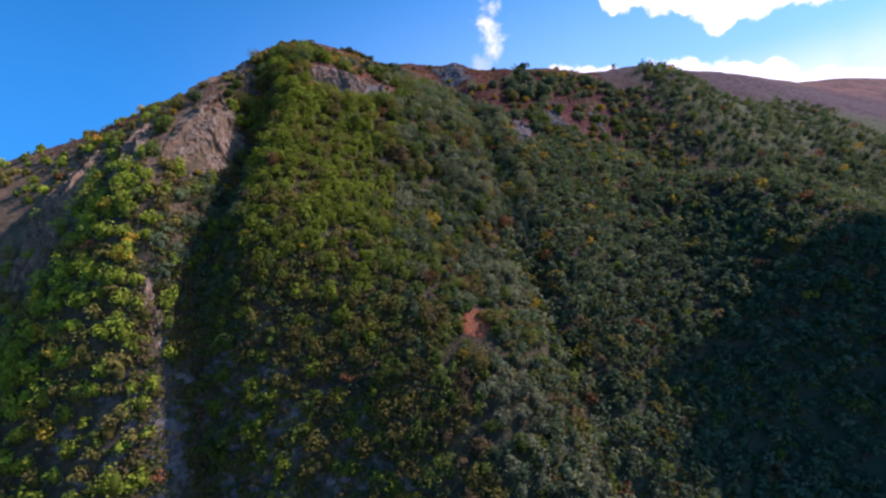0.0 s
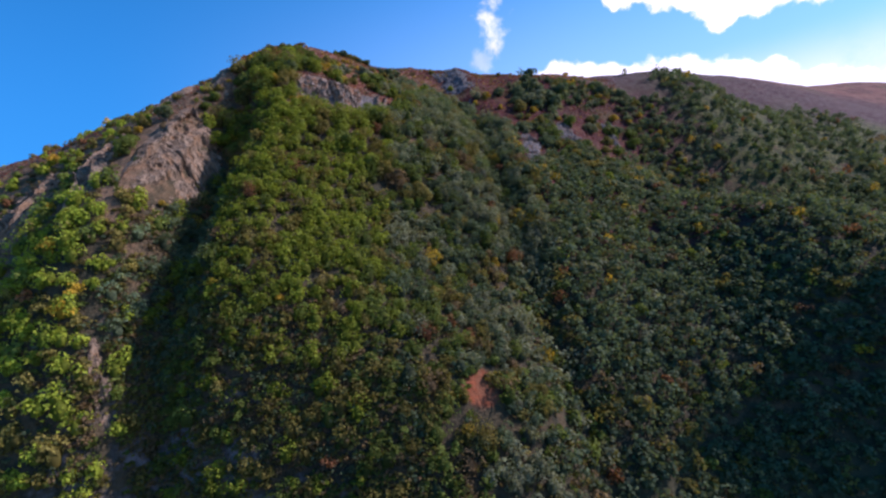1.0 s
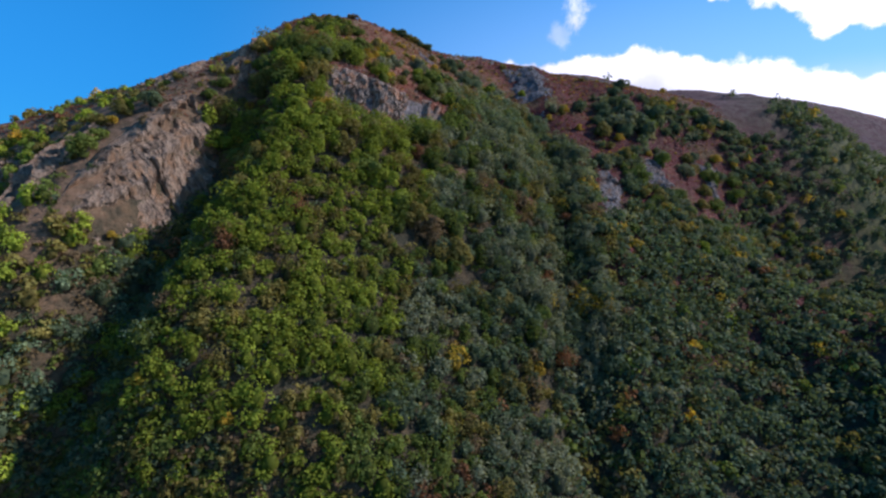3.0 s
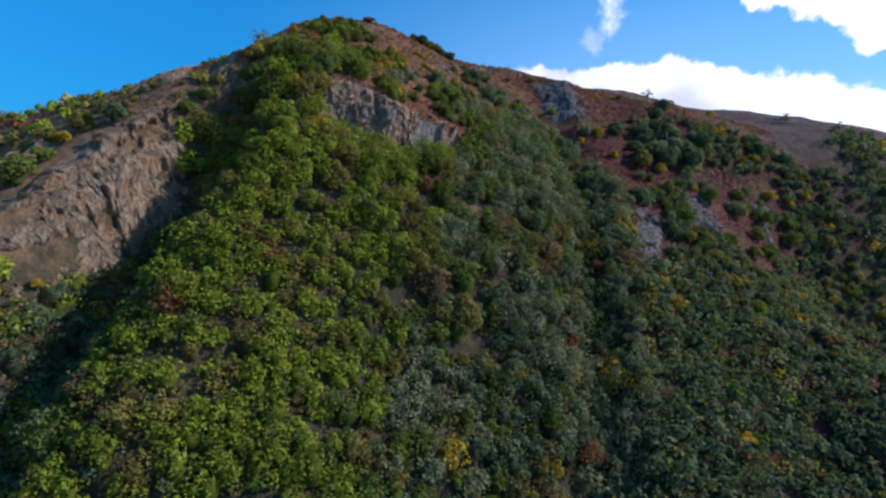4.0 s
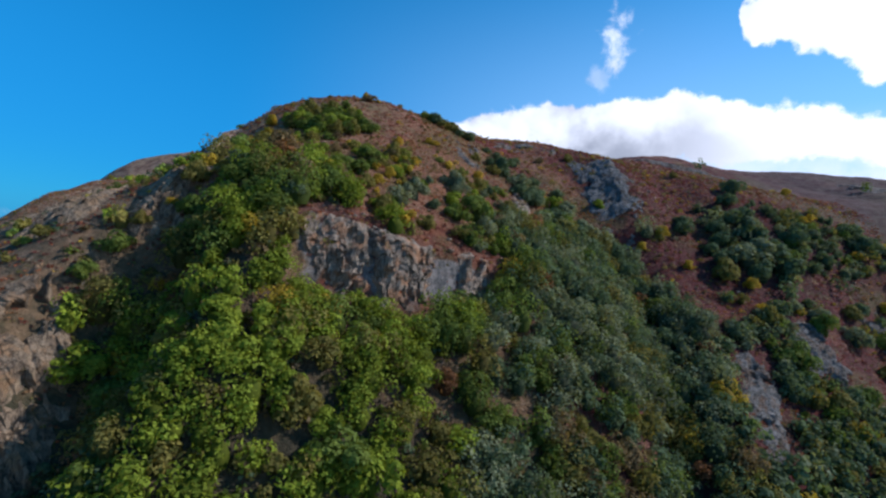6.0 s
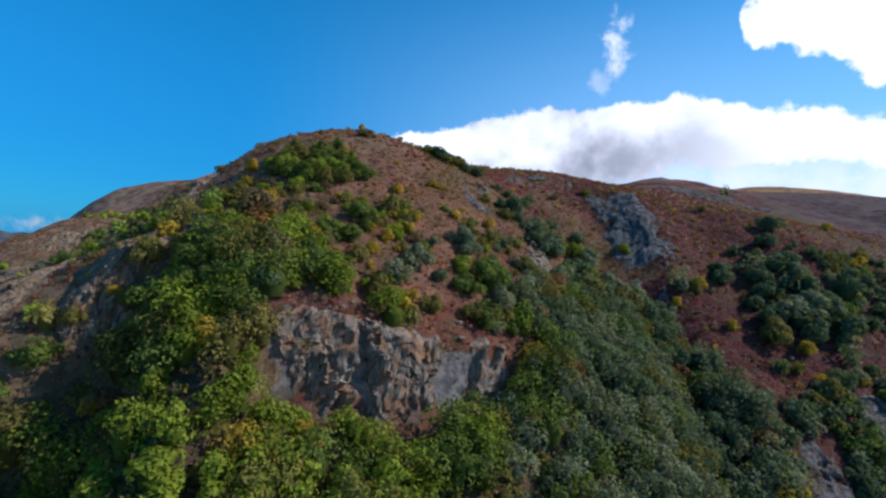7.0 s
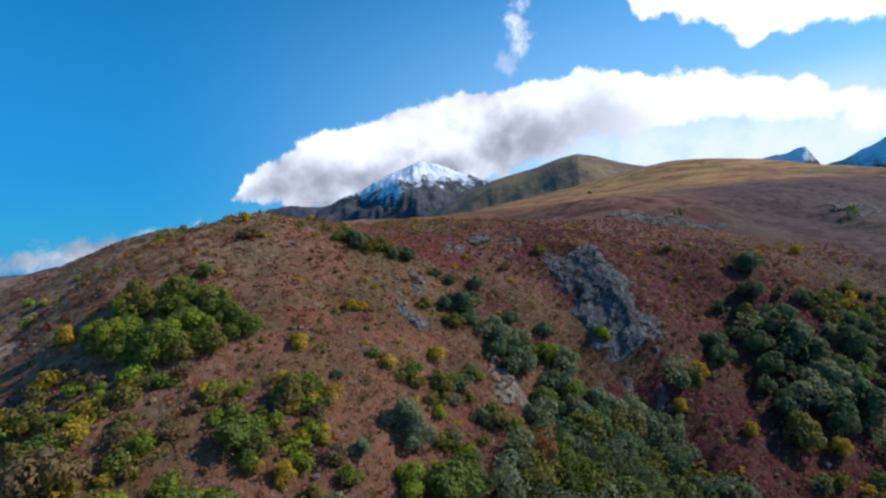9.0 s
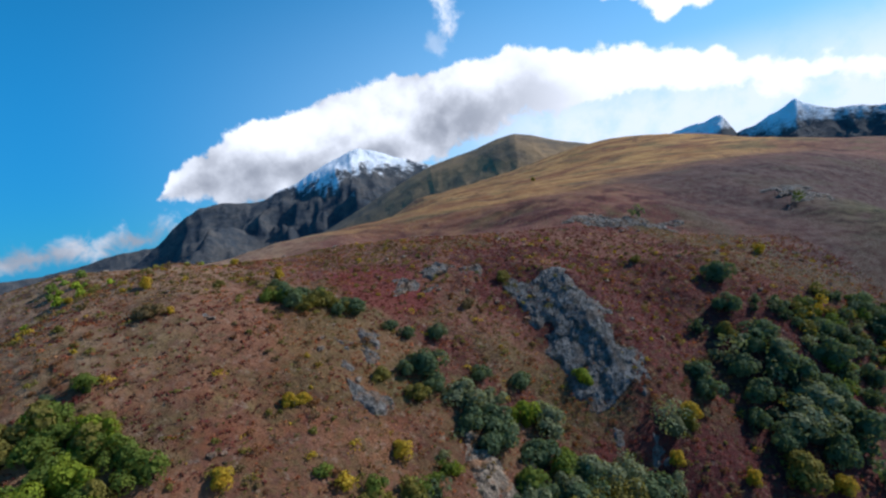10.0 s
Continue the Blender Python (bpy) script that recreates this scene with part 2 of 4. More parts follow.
def tundra_material():
    m, net, out = shader("tundra")
    geo = net.node("ShaderNodeNewGeometry")
    at = geo.outputs["Position"]
    up = net.node("ShaderNodeSeparateXYZ", {0: geo.outputs["Normal"]}).outputs[2]
    big = net.noise(at, 0.035, 5.0, 0.6)
    mid = net.noise(at, 0.16, 5.0, 0.62)
    fine = net.noise(at, 2.2, 4.0, 0.6)
    red = net.noise(at, 0.055, 4.0, 0.6, 0.8, out=0)
    pos = net.node("ShaderNodeSeparateXYZ", {0: at}).outputs
    c = net.mix(net.ramp(mid, 0.38, 0.62), rgb(0.15, 0.050, 0.040), rgb(0.225, 0.105, 0.068))
    # heather-red growth on the slopes east of the knoll, gold grass on the plateau
    east = net.math("MULTIPLY", net.ramp(pos[0], -10.0, 16.0), net.math("MULTIPLY", net.ramp(up, 0.97, 0.90), net.ramp(pos[1], 340.0, 280.0)))
    heath = net.math("ADD", red, net.math("MULTIPLY", east, 0.21))
    c = net.mix(net.ramp(heath, 0.49, 0.64), c, net.mix(net.ramp(mid, 0.4, 0.65), rgb(0.060, 0.013, 0.015), rgb(0.108, 0.028, 0.025)))
    reach = net.math("MULTIPLY", net.math("MAXIMUM", net.math("SUBTRACT", pos[0], 35.0), 0.0), -0.7)
    grass = net.ramp(net.math("ADD", net.math("ADD", pos[1], reach), net.math("MULTIPLY", net.math("SUBTRACT", mid, 0.5), 90.0)), 240.0, 330.0)
    grass = net.math("MULTIPLY", grass, net.math("MULTIPLY", net.ramp(up, 0.84, 0.94), net.ramp(red, 0.62, 0.54, 0.45, 1.0)))
    streak = net.noise(net.node("ShaderNodeMapping", {"Vector": at, "Scale": (0.35, 1.0, 1.0), "Rotation": (0, 0, 0.35)}).outputs[0], 0.05, 6.0, 0.65)
    gold = net.mix(net.ramp(streak, 0.38, 0.62), rgb(0.25, 0.095, 0.032), rgb(0.55, 0.30, 0.09))
    c = net.mix(grass, c, gold)
    spot = net.noise(at, 0.42, 5.0, 0.65)
    c = net.mix(net.ramp(spot, 0.56, 0.68, 0.0, 0.7), c, net.mix(net.ramp(mid, 0.45, 0.55), rgb(0.27, 0.17, 0.075), rgb(0.16, 0.055, 0.03)))
    c = net.mix(net.ramp(spot, 0.42, 0.33, 0.0, 0.6), c, rgb(0.085, 0.07, 0.03))
    c = net.mix(net.ramp(big, 0.52, 0.64, 0.0, 0.65), c, rgb(0.115, 0.095, 0.035))
    # mottled dwarf shrubs: pale stalks, dark hollows, red and olive cushions
    tuft = net.noise(at, 1.3, 6.0, 0.7)
    cushion = net.noise(at, 0.75, 5.0, 0.65, 0.6)
    c = net.mix(net.ramp(cushion, 0.56, 0.66, 0.0, 0.7), c, rgb(0.15, 0.034, 0.026))
    c = net.mix(net.ramp(cushion, 0.42, 0.34, 0.0, 0.6), c, rgb(0.125, 0.105, 0.042))
    stalks = net.math("MULTIPLY", net.ramp(tuft, 0.55, 0.66, 0.0, 0.75), net.ramp(pos[0], -14.0, 12.0, 1.0, 0.4))
    c = net.mix(stalks, c, net.mix(mid, rgb(0.33, 0.235, 0.18), rgb(0.25, 0.195, 0.165)))
    c = net.mix(net.ramp(tuft, 0.46, 0.36, 0.0, 0.7), c, rgb(0.055, 0.032, 0.024))
    c = net.mix(net.ramp(fine, 0.45, 0.75, 0.0, 0.6), c, rgb(0.06, 0.04, 0.028))
    # pale dry grass on the knoll's western side, grey-mauve heath on the plateau's eastern shoulder
    west = net.math("MULTIPLY", net.ramp(pos[0], -26.0, -46.0), net.ramp(pos[1], 142.0, 154.0))
    c = net.mix(net.math("MULTIPLY", west, net.ramp(spot, 0.38, 0.60, 0.1, 0.7)), c, net.mix(tuft, rgb(0.42, 0.25, 0.12), rgb(0.36, 0.27, 0.19)))
    # rusty and olive growth on the knoll, tan grass and grit between the rock ribs
    knoll = net.math("MULTIPLY", net.ramp(pos[0], -2.0, -18.0), net.math("MULTIPLY", net.ramp(pos[1], 132.0, 140.0), net.ramp(pos[1], 196.0, 172.0)))
    c = net.mix(net.math("MULTIPLY", knoll, net.ramp(cushion, 0.36, 0.56, 0.05, 0.5)), c, net.mix(net.ramp(mid, 0.42, 0.58), rgb(0.14, 0.105, 0.036), rgb(0.23, 0.095, 0.040)))
    grit = net.math("MULTIPLY", net.ramp(pos[0], -42.0, -47.0), net.ramp(pos[1], 156.0, 146.0))
    c = net.mix(net.math("MULTIPLY", grit, 0.8), c, net.mix(net.ramp(spot, 0.40, 0.60), rgb(0.105, 0.085, 0.045), net.mix(tuft, rgb(0.20, 0.105, 0.045), rgb(0.30, 0.215, 0.13))))
    mauve = net.math("MULTIPLY", net.ramp(net.math("ADD", pos[0], net.math("MULTIPLY", net.math("SUBTRACT", big, 0.5), 50.0)), 52.0, 84.0), net.ramp(pos[1], 345.0, 290.0))
    mauve = net.math("MULTIPLY", mauve, net.ramp(pos[1], 196.0, 216.0))
    c = net.mix(net.math("MULTIPLY", mauve, 0.72), c, net.mix(net.ramp(spot, 0.38, 0.62), rgb(0.050, 0.025, 0.026), rgb(0.098, 0.074, 0.068)))
    # a crimson patch under the plateau's rim
    crimson = net.node("ShaderNodeVectorMath", {0: at, 1: (-15.5, 199.0, 132.0)}, operation="DISTANCE").outputs["Value"]
    crimson = net.ramp(net.math("ADD", crimson, net.math("MULTIPLY", net.math("SUBTRACT", mid, 0.5), 9.0)), 9.5, 5.5)
    c = net.mix(net.math("MULTIPLY", crimson, 0.65), c, net.mix(tuft, rgb(0.10, 0.012, 0.018), rgb(0.22, 0.04, 0.045)))
    # a bare rust patch low on the spur
    bare = net.node("ShaderNodeVectorMath", {0: at, 1: (4.8, 85.0, 44.0)}, operation="DISTANCE").outputs["Value"]
    bare = net.ramp(net.math("ADD", bare, net.math("MULTIPLY", net.math("SUBTRACT", mid, 0.5), 3.0)), 4.6, 3.4)
    # scrub on the slope that turns away to the east
    scrub = net.math("MULTIPLY", net.ramp(pos[0], 82.0, 120.0), net.ramp(pos[1], 262.0, 232.0))
    c = net.mix(net.math("MULTIPLY", scrub, net.ramp(net.noise(at, 0.11, 5.0, 0.65), 0.30, 0.48)), c, net.mix(net.ramp(spot, 0.4, 0.6), rgb(0.035, 0.05, 0.018), rgb(0.10, 0.10, 0.03)))
    # darker olive-brown ground under the thicket
    under_thicket = net.math("MULTIPLY", net.ramp(net.math("ADD", pos[1], net.math("MULTIPLY", net.math("SUBTRACT", mid, 0.5), 30.0)), 136.0, 120.0), net.ramp(pos[0], -53.0, -46.0))
    under_thicket = net.math("MAXIMUM", under_thicket, net.ramp(pos[1], 94.0, 86.0))
    c = net.mix(net.math("MULTIPLY", under_thicket, 0.9), c, net.mix(net.ramp(spot, 0.4, 0.6), rgb(0.038, 0.04, 0.024), rgb(0.085, 0.068, 0.035)))
    c = net.mix(bare, c, net.mix(net.ramp(spot, 0.4, 0.6), rgb(0.30, 0.085, 0.035), rgb(0.22, 0.09, 0.045)))
    # wooded valley floor
    c = net.mix(net.ramp(pos[2], 34.0, 14.0), c, net.mix(mid, rgb(0.035, 0.05, 0.025), rgb(0.09, 0.085, 0.045)))
    rock = net.mix(net.ramp(net.noise(at, 0.7, 6.0, 0.65), 0.35, 0.65), rgb(0.09, 0.085, 0.08), rgb(0.24, 0.21, 0.19))
    steep = net.math("ADD", up, net.math("MULTIPLY", net.math("SUBTRACT", mid, 0.5), 0.5))
    c = net.mix(net.ramp(steep, 0.34, 0.26), c, rock)
    bump = net.node("ShaderNodeBump", {"Strength": 1.0, "Distance": 0.6, "Height": net.noise(at, 1.1, 8.0, 0.7)})
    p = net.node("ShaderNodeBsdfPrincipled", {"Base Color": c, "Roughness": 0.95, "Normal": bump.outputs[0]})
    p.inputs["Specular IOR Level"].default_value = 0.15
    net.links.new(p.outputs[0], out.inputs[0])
    return m


def leaf_material():
    m, net, out = shader("leaves")
    tint = net.node("ShaderNodeAttribute", attribute_name="tint").outputs["Color"]
    geo = net.node("ShaderNodeNewGeometry")
    rand = geo.outputs["Random Per Island"]
    c = net.mix(net.ramp(rand, 0.0, 1.0, 0.0, 0.3, False), tint, net.mix(0.5, tint, rgb(0.03, 0.05, 0.01)))
    c = net.mix(net.ramp(net.noise(geo.outputs["Position"], 0.9, 2.0), 0.45, 0.7, 0.0, 0.4), c, net.mix(1.0, c, rgb(1.5, 1.25, 0.8), "MULTIPLY"))
    d = net.node("ShaderNodeBsdfPrincipled", {"Base Color": c, "Roughness": 0.75})
    d.inputs["Specular IOR Level"].default_value = 0.1
    tr = net.node("ShaderNodeBsdfTranslucent", {"Color": net.mix(1.0, c, rgb(1.3, 1.25, 0.6), "MULTIPLY")})
    both = net.node("ShaderNodeMixShader", {0: 0.38, 1: d.outputs[0], 2: tr.outputs[0]})
    net.links.new(both.outputs[0], out.inputs[0])
    return m


TUNDRA, LEAVES = tundra_material(), leaf_material()


# ---- ground ----
def stretch(lo, hi, step, reach, n):
    core = np.arange(lo, hi + step / 2, step)
    s = np.linspace(0, 1, n + 1)[1:]
    out = reach * (np.exp(4.2 * s) - 1) / (math.exp(4.2) - 1)
    return np.concatenate([(lo - out)[::-1], core, hi + out])


def sheet(name, xs, ys, zfun, material):
    X, Y = np.meshgrid(xs, ys)
    Z = zfun(X, Y)
    nx, ny = len(xs), len(ys)
    co = np.stack([X, Y, Z], -1).reshape(-1, 3)
    i = np.arange(nx * ny).reshape(ny, nx)
    quads = np.stack([i[:-1, :-1], i[:-1, 1:], i[1:, 1:], i[1:, :-1]], -1).reshape(-1, 4)
    return new(name, quad_mesh(name, co, quads, material, True))


def quad_mesh(name, co, quads, material, smooth=False, tints=None):
    me = bpy.data.meshes.new(name)
    me.vertices.add(len(co))
    me.vertices.foreach_set("co", np.asarray(co, np.float32).ravel())
    me.loops.add(quads.size)
    me.loops.foreach_set("vertex_index", quads.astype(np.int32).ravel())
    me.polygons.add(len(quads))
    k = quads.shape[1]
    me.polygons.foreach_set("loop_start", np.arange(0, quads.size, k, dtype=np.int32))
    me.polygons.foreach_set("use_smooth", np.full(len(quads), smooth, bool))
    if tints is not None:
        a = me.attributes.new("tint", "FLOAT_COLOR", "POINT")
        a.data.foreach_set("color", np.asarray(tints, np.float32).ravel())
    me.materials.append(material)
    me.update()
    me.validate()
    return me


xs, ys = stretch(-150, 190, 1.1, 4400, 70), stretch(20, 300, 1.1, 4400, 70)
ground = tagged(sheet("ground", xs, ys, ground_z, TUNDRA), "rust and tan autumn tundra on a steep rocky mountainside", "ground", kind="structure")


def rock_material(name, dark, light, warm):
    m, net, out = shader(name)
    at = net.node("ShaderNodeNewGeometry").outputs["Position"]
    long = net.node("ShaderNodeMapping", {"Vector": at, "Scale": (1.0, 0.8, 0.22)}).outputs[0]
    streak = net.noise(long, 1.5, 9.0, 0.7, 0.5)
    blotch = net.noise(at, 0.55, 6.0, 0.65)
    grain = net.noise(at, 4.5, 5.0, 0.7)
    c = net.mix(net.ramp(streak, 0.36, 0.62), dark, light)
    c = net.mix(net.ramp(blotch, 0.48, 0.62, 0.0, 0.85), c, warm)
    c = net.mix(net.ramp(grain, 0.5, 0.72, 0.0, 0.5), c, dark)
    joint = net.noise(long, 0.8, 6.0, 0.62, 0.9)
    joint = net.math("ABSOLUTE", net.math("SUBTRACT", joint, 0.5))
    c = net.mix(net.ramp(joint, 0.0, 0.018, 0.6, 0.0), c, rgb(0.035, 0.032, 0.03))
    moss = net.noise(at, 0.9, 5.0, 0.6)
    c = net.mix(net.ramp(moss, 0.58, 0.70, 0.0, 0.6), c, rgb(0.10, 0.085, 0.03))
    high = net.math("ADD", net.math("ADD", streak, net.math("MULTIPLY", grain, 0.35)), net.ramp(joint, 0.0, 0.03, 0.0, 0.35))
    bump = net.node("ShaderNodeBump", {"Strength": 1.0, "Distance": 0.7, "Height": high})
    p = net.node("ShaderNodeBsdfPrincipled", {"Base Color": c, "Roughness": 0.92, "Normal": bump.outputs[0]})
    p.inputs["Specular IOR Level"].default_value = 0.15
    net.links.new(p.outputs[0], out.inputs[0])
    return m


ROCK = rock_material("grey_rock", rgb(0.19, 0.148, 0.112), rgb(0.40, 0.315, 0.24), rgb(0.40, 0.20, 0.10))
PALE = rock_material("tan_rock", rgb(0.15, 0.108, 0.075), rgb(0.37, 0.272, 0.178), rgb(0.36, 0.215, 0.112))
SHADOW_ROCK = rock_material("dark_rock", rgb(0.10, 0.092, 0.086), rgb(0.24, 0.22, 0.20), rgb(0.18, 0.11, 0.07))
SLATE = rock_material("slate_rock", rgb(0.085, 0.086, 0.086), rgb(0.215, 0.21, 0.205), rgb(0.15, 0.12, 0.10))
BARK = rock_material("bark", rgb(0.10, 0.09, 0.08), rgb(0.24, 0.22, 0.19), rgb(0.16, 0.12, 0.08))

# rock faces in plan: foot left, foot right, head left, head right
CRAGS = [
    ("summit_cliff", ROCK, 0.6, 0.6, (-30.2, 127.0), (-14.2, 137.8), (-31, 132.4), (-15.4, 143.0), "grey cliff face with rust stains below the summit"),
    ("side_cliff", ROCK, 0.5, 0.7, (-13.6, 138.6), (-8, 144.4), (-14.8, 143.6), (-9, 149.6), "grey broken rock step among the scrub"),
    ("rock_rib", PALE, 1.7, 0.45, (-56, 95), (-48, 95), (-55, 123), (-42, 120), "sunlit tan rock rib running down the hillside"),
    ("rock_rib", PALE, 1.7, 0.45, (-65.5, 92), (-57.5, 93.5), (-63.8, 113), (-57.5, 115), "sunlit tan rock rib beside a dark gully"),
    ("rock_rib", PALE, 1.7, 0.5, (-86, 87), (-73, 88), (-80, 110), (-70, 112), "low weathered rock rib on the western shoulder of the hill"),
    ("rock_ledge", PALE, 1.4, 0.7, (-63, 123), (-53, 126), (-66, 138), (-55, 141), "broken tan ledge with grass in its cracks"),
    ("summit_crag", PALE, 2.6, 0.9, (-52, 126), (-44, 127), (-53, 147), (-44.5, 146), "grey craggy shoulder under the summit ridge"),
    ("grey_crag", SLATE, 0.7, 0.3, (7, 175.5), (19.8, 179), (2.5, 205), (17, 208.5), "blue-grey weathered crag above the gully"),
    # pale slabs in the darker rock: the slope's shade put into their colour
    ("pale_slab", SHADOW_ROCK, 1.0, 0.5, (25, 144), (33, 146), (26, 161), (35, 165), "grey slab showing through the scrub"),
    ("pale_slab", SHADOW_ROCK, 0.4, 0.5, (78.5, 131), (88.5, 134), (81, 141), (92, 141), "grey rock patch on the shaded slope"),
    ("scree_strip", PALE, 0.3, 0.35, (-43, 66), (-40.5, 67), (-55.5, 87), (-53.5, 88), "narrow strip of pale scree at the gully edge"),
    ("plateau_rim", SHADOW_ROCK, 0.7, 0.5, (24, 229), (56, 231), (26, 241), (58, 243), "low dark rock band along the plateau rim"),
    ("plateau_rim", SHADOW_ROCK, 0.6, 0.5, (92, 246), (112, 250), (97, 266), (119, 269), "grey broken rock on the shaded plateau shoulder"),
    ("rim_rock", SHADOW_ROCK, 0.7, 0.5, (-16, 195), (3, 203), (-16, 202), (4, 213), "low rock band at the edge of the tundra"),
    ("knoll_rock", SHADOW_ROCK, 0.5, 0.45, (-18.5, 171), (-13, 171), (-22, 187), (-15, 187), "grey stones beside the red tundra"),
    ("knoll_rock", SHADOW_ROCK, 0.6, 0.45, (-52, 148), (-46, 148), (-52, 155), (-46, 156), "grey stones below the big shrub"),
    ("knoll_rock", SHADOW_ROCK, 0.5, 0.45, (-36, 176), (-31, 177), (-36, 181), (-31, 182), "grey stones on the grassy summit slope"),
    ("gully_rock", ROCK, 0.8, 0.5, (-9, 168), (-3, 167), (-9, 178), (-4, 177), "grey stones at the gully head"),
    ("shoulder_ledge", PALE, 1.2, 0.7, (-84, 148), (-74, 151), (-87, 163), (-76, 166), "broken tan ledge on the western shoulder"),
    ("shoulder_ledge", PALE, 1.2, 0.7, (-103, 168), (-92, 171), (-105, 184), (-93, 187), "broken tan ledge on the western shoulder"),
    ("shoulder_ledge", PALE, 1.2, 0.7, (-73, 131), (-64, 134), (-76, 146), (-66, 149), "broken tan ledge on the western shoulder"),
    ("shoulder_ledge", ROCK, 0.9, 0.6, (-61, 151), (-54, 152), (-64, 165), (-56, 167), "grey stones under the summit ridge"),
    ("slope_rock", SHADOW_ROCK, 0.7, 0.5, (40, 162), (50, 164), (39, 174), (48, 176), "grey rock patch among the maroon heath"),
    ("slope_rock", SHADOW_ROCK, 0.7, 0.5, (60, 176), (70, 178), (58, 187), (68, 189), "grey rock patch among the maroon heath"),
]


def facets(u, v, cell, seed):
    """Broken rock: each cell of a jittered grid is one tilted plane."""
    u, v = np.asarray(u, float) / cell, np.asarray(v, float) / cell
    iu, iv = np.floor(u), np.floor(v)
    best, value = np.full(u.shape, 9.0), np.zeros(u.shape)

    def h(a, b, k):
        n = np.sin(a * 127.1 + b * 311.7 + (seed + k) * 74.7) * 43758.5453
        return n - np.floor(n)

    for di in (-1, 0, 1):
        for dj in (-1, 0, 1):
            a, b = iu + di, iv + dj
            pu, pv = a + h(a, b, 1), b + h(a, b, 2)
            d = (u - pu) ** 2 + (v - pv) ** 2
            near = d < best
            best = np.where(near, d, best)
            value = np.where(near, 2 * h(a, b, 3) - 1 + (2 * h(a, b, 4) - 1) * 1.1 * (u - pu) + (2 * h(a, b, 5) - 1) * 1.1 * (v - pv), value)
    return value


def ridged(u, v, cell, seed, octaves=4):
    total, size = 0.0, 1.0
    for k in range(octaves):
        total = total + size * (1 - 2 * np.abs(lattice(u, v, cell, seed + 5 * k)))
        cell, size = cell * 0.52, size * 0.55
    return total


def crag(name, material, bulge, rough, bl, br, tl, tr, label, seed):
    p = [np.array([x, y, float(ground_z(x, y))]) for x, y in (bl, br, tl, tr)]
    wide, high = np.linalg.norm(p[1] - p[0]), np.linalg.norm(p[2] - p[0])
    def lie(us, vs):
        at = ((1 - us) * (1 - vs))[..., None] * p[0] + (us * (1 - vs))[..., None] * p[1] + ((1 - us) * vs)[..., None] * p[2] + (us * vs)[..., None] * p[3]
        at[..., 2] = ground_z(at[..., 0], at[..., 1])
        return at

    nu = int(wide / 0.32)
    # rows evenly spaced along the face, so that steep parts are as finely cut as flat ones
    fu, fv = np.meshgrid(np.linspace(0, 1, nu), np.linspace(0, 1, 160))
    fine = lie(fu, fv)
    run = np.concatenate([np.zeros((1, nu)), np.cumsum(np.linalg.norm(np.diff(fine, axis=0), axis=-1), 0)])
    high = float(run[-1].mean())
    nv = int(high / 0.24)
    f = np.linspace(0, 1, nv)
    u = np.repeat(np.linspace(0, 1, nu)[None], nv, 0)
    v = np.stack([np.interp(f * run[-1, k], run[:, k], fv[:, k]) for k in range(nu)], 1)
    far_v = np.repeat(f[:, None], nu, 1)
    wob = fractal(u * wide, far_v * high, 5.0, seed + 40) * 0.05
    at = lie(np.clip(u + wob, -0.05, 1.05), np.clip(v + wob * 0.3, -0.05, 1.05))
    v = far_v
    nrm = np.cross(p[1] - p[0], p[2] - p[0])
    nrm = nrm / np.linalg.norm(nrm)
    U, V = u * wide, v * high
    low = bulge <= 0.95 and "cliff" not in name
    rim = np.clip(np.minimum(np.minimum(u, 1 - u) * wide, np.minimum(v, 1 - v) * high) / (4.5 if low else 3.2), 0, 1)
    edge = np.clip(rim * 1.25 + fractal(U, V, 4.5, seed + 60) * (0.9 if low else 0.5) * (1 - 0.55 * rim), 0, 1)
    pocket = np.clip((fractal(U, V, 4.0, seed + 80) - (0.4 if low else 0.7)) * 4, 0, 1)
    warp = 0.9 * fractal(U, V, 3.0, seed + 90)
    front = np.clip((v - 0.08) / 0.45, 0, 1)
    front = front * front * (3 - 2 * front) * (1 - 0.75 * np.clip((v - 0.6) / 0.4, 0, 1))
    grain = 0.6 if low else 0.16 if "cliff" in name else 0.34
    broken = 0.6 * facets(U + warp, V * grain, 3.0, seed) + 0.55 * facets(U + warp, V * (grain + 0.15) + warp, 1.5, seed + 3) + 0.38 * facets(U, V * 0.8, 0.8, seed + 7)
    out = -0.9 + edge * (1 - pocket) * (1.0 + bulge * front + rough * broken)
    if name == "rock_rib":
        # gullies down the fall line: a long rise, then a sharp drop on the eastern side
        saw = ((U + 1.6 * fractal(V, U, 8.0, seed + 95)) / 4.4) % 1.0
        out = out + edge * (2.0 * np.where(saw < 0.78, saw / 0.78, (1 - saw) / 0.22) - 1.3)
    face = nrm * np.array([1.0, 1.0, 0.45])
    co = (at + out[..., None] * face).reshape(-1, 3)
    co = co.reshape(nv, nu, 3)
    root = tagged(new(name), label, "rock", group="rock outcrops")
    root.location = p[0]
    # upright buttresses, each set a little forward or back
    cuts = [0]
    while cuts[-1] < nu - 1:
        cuts.append(min(nu - 1, cuts[-1] + int((2.6 + 2.4 * abs(math.sin(seed + 3.1 * len(cuts)))) / 0.32)))
    if len(cuts) > 2 and cuts[-1] - cuts[-2] < 4:
        cuts.pop(-2)
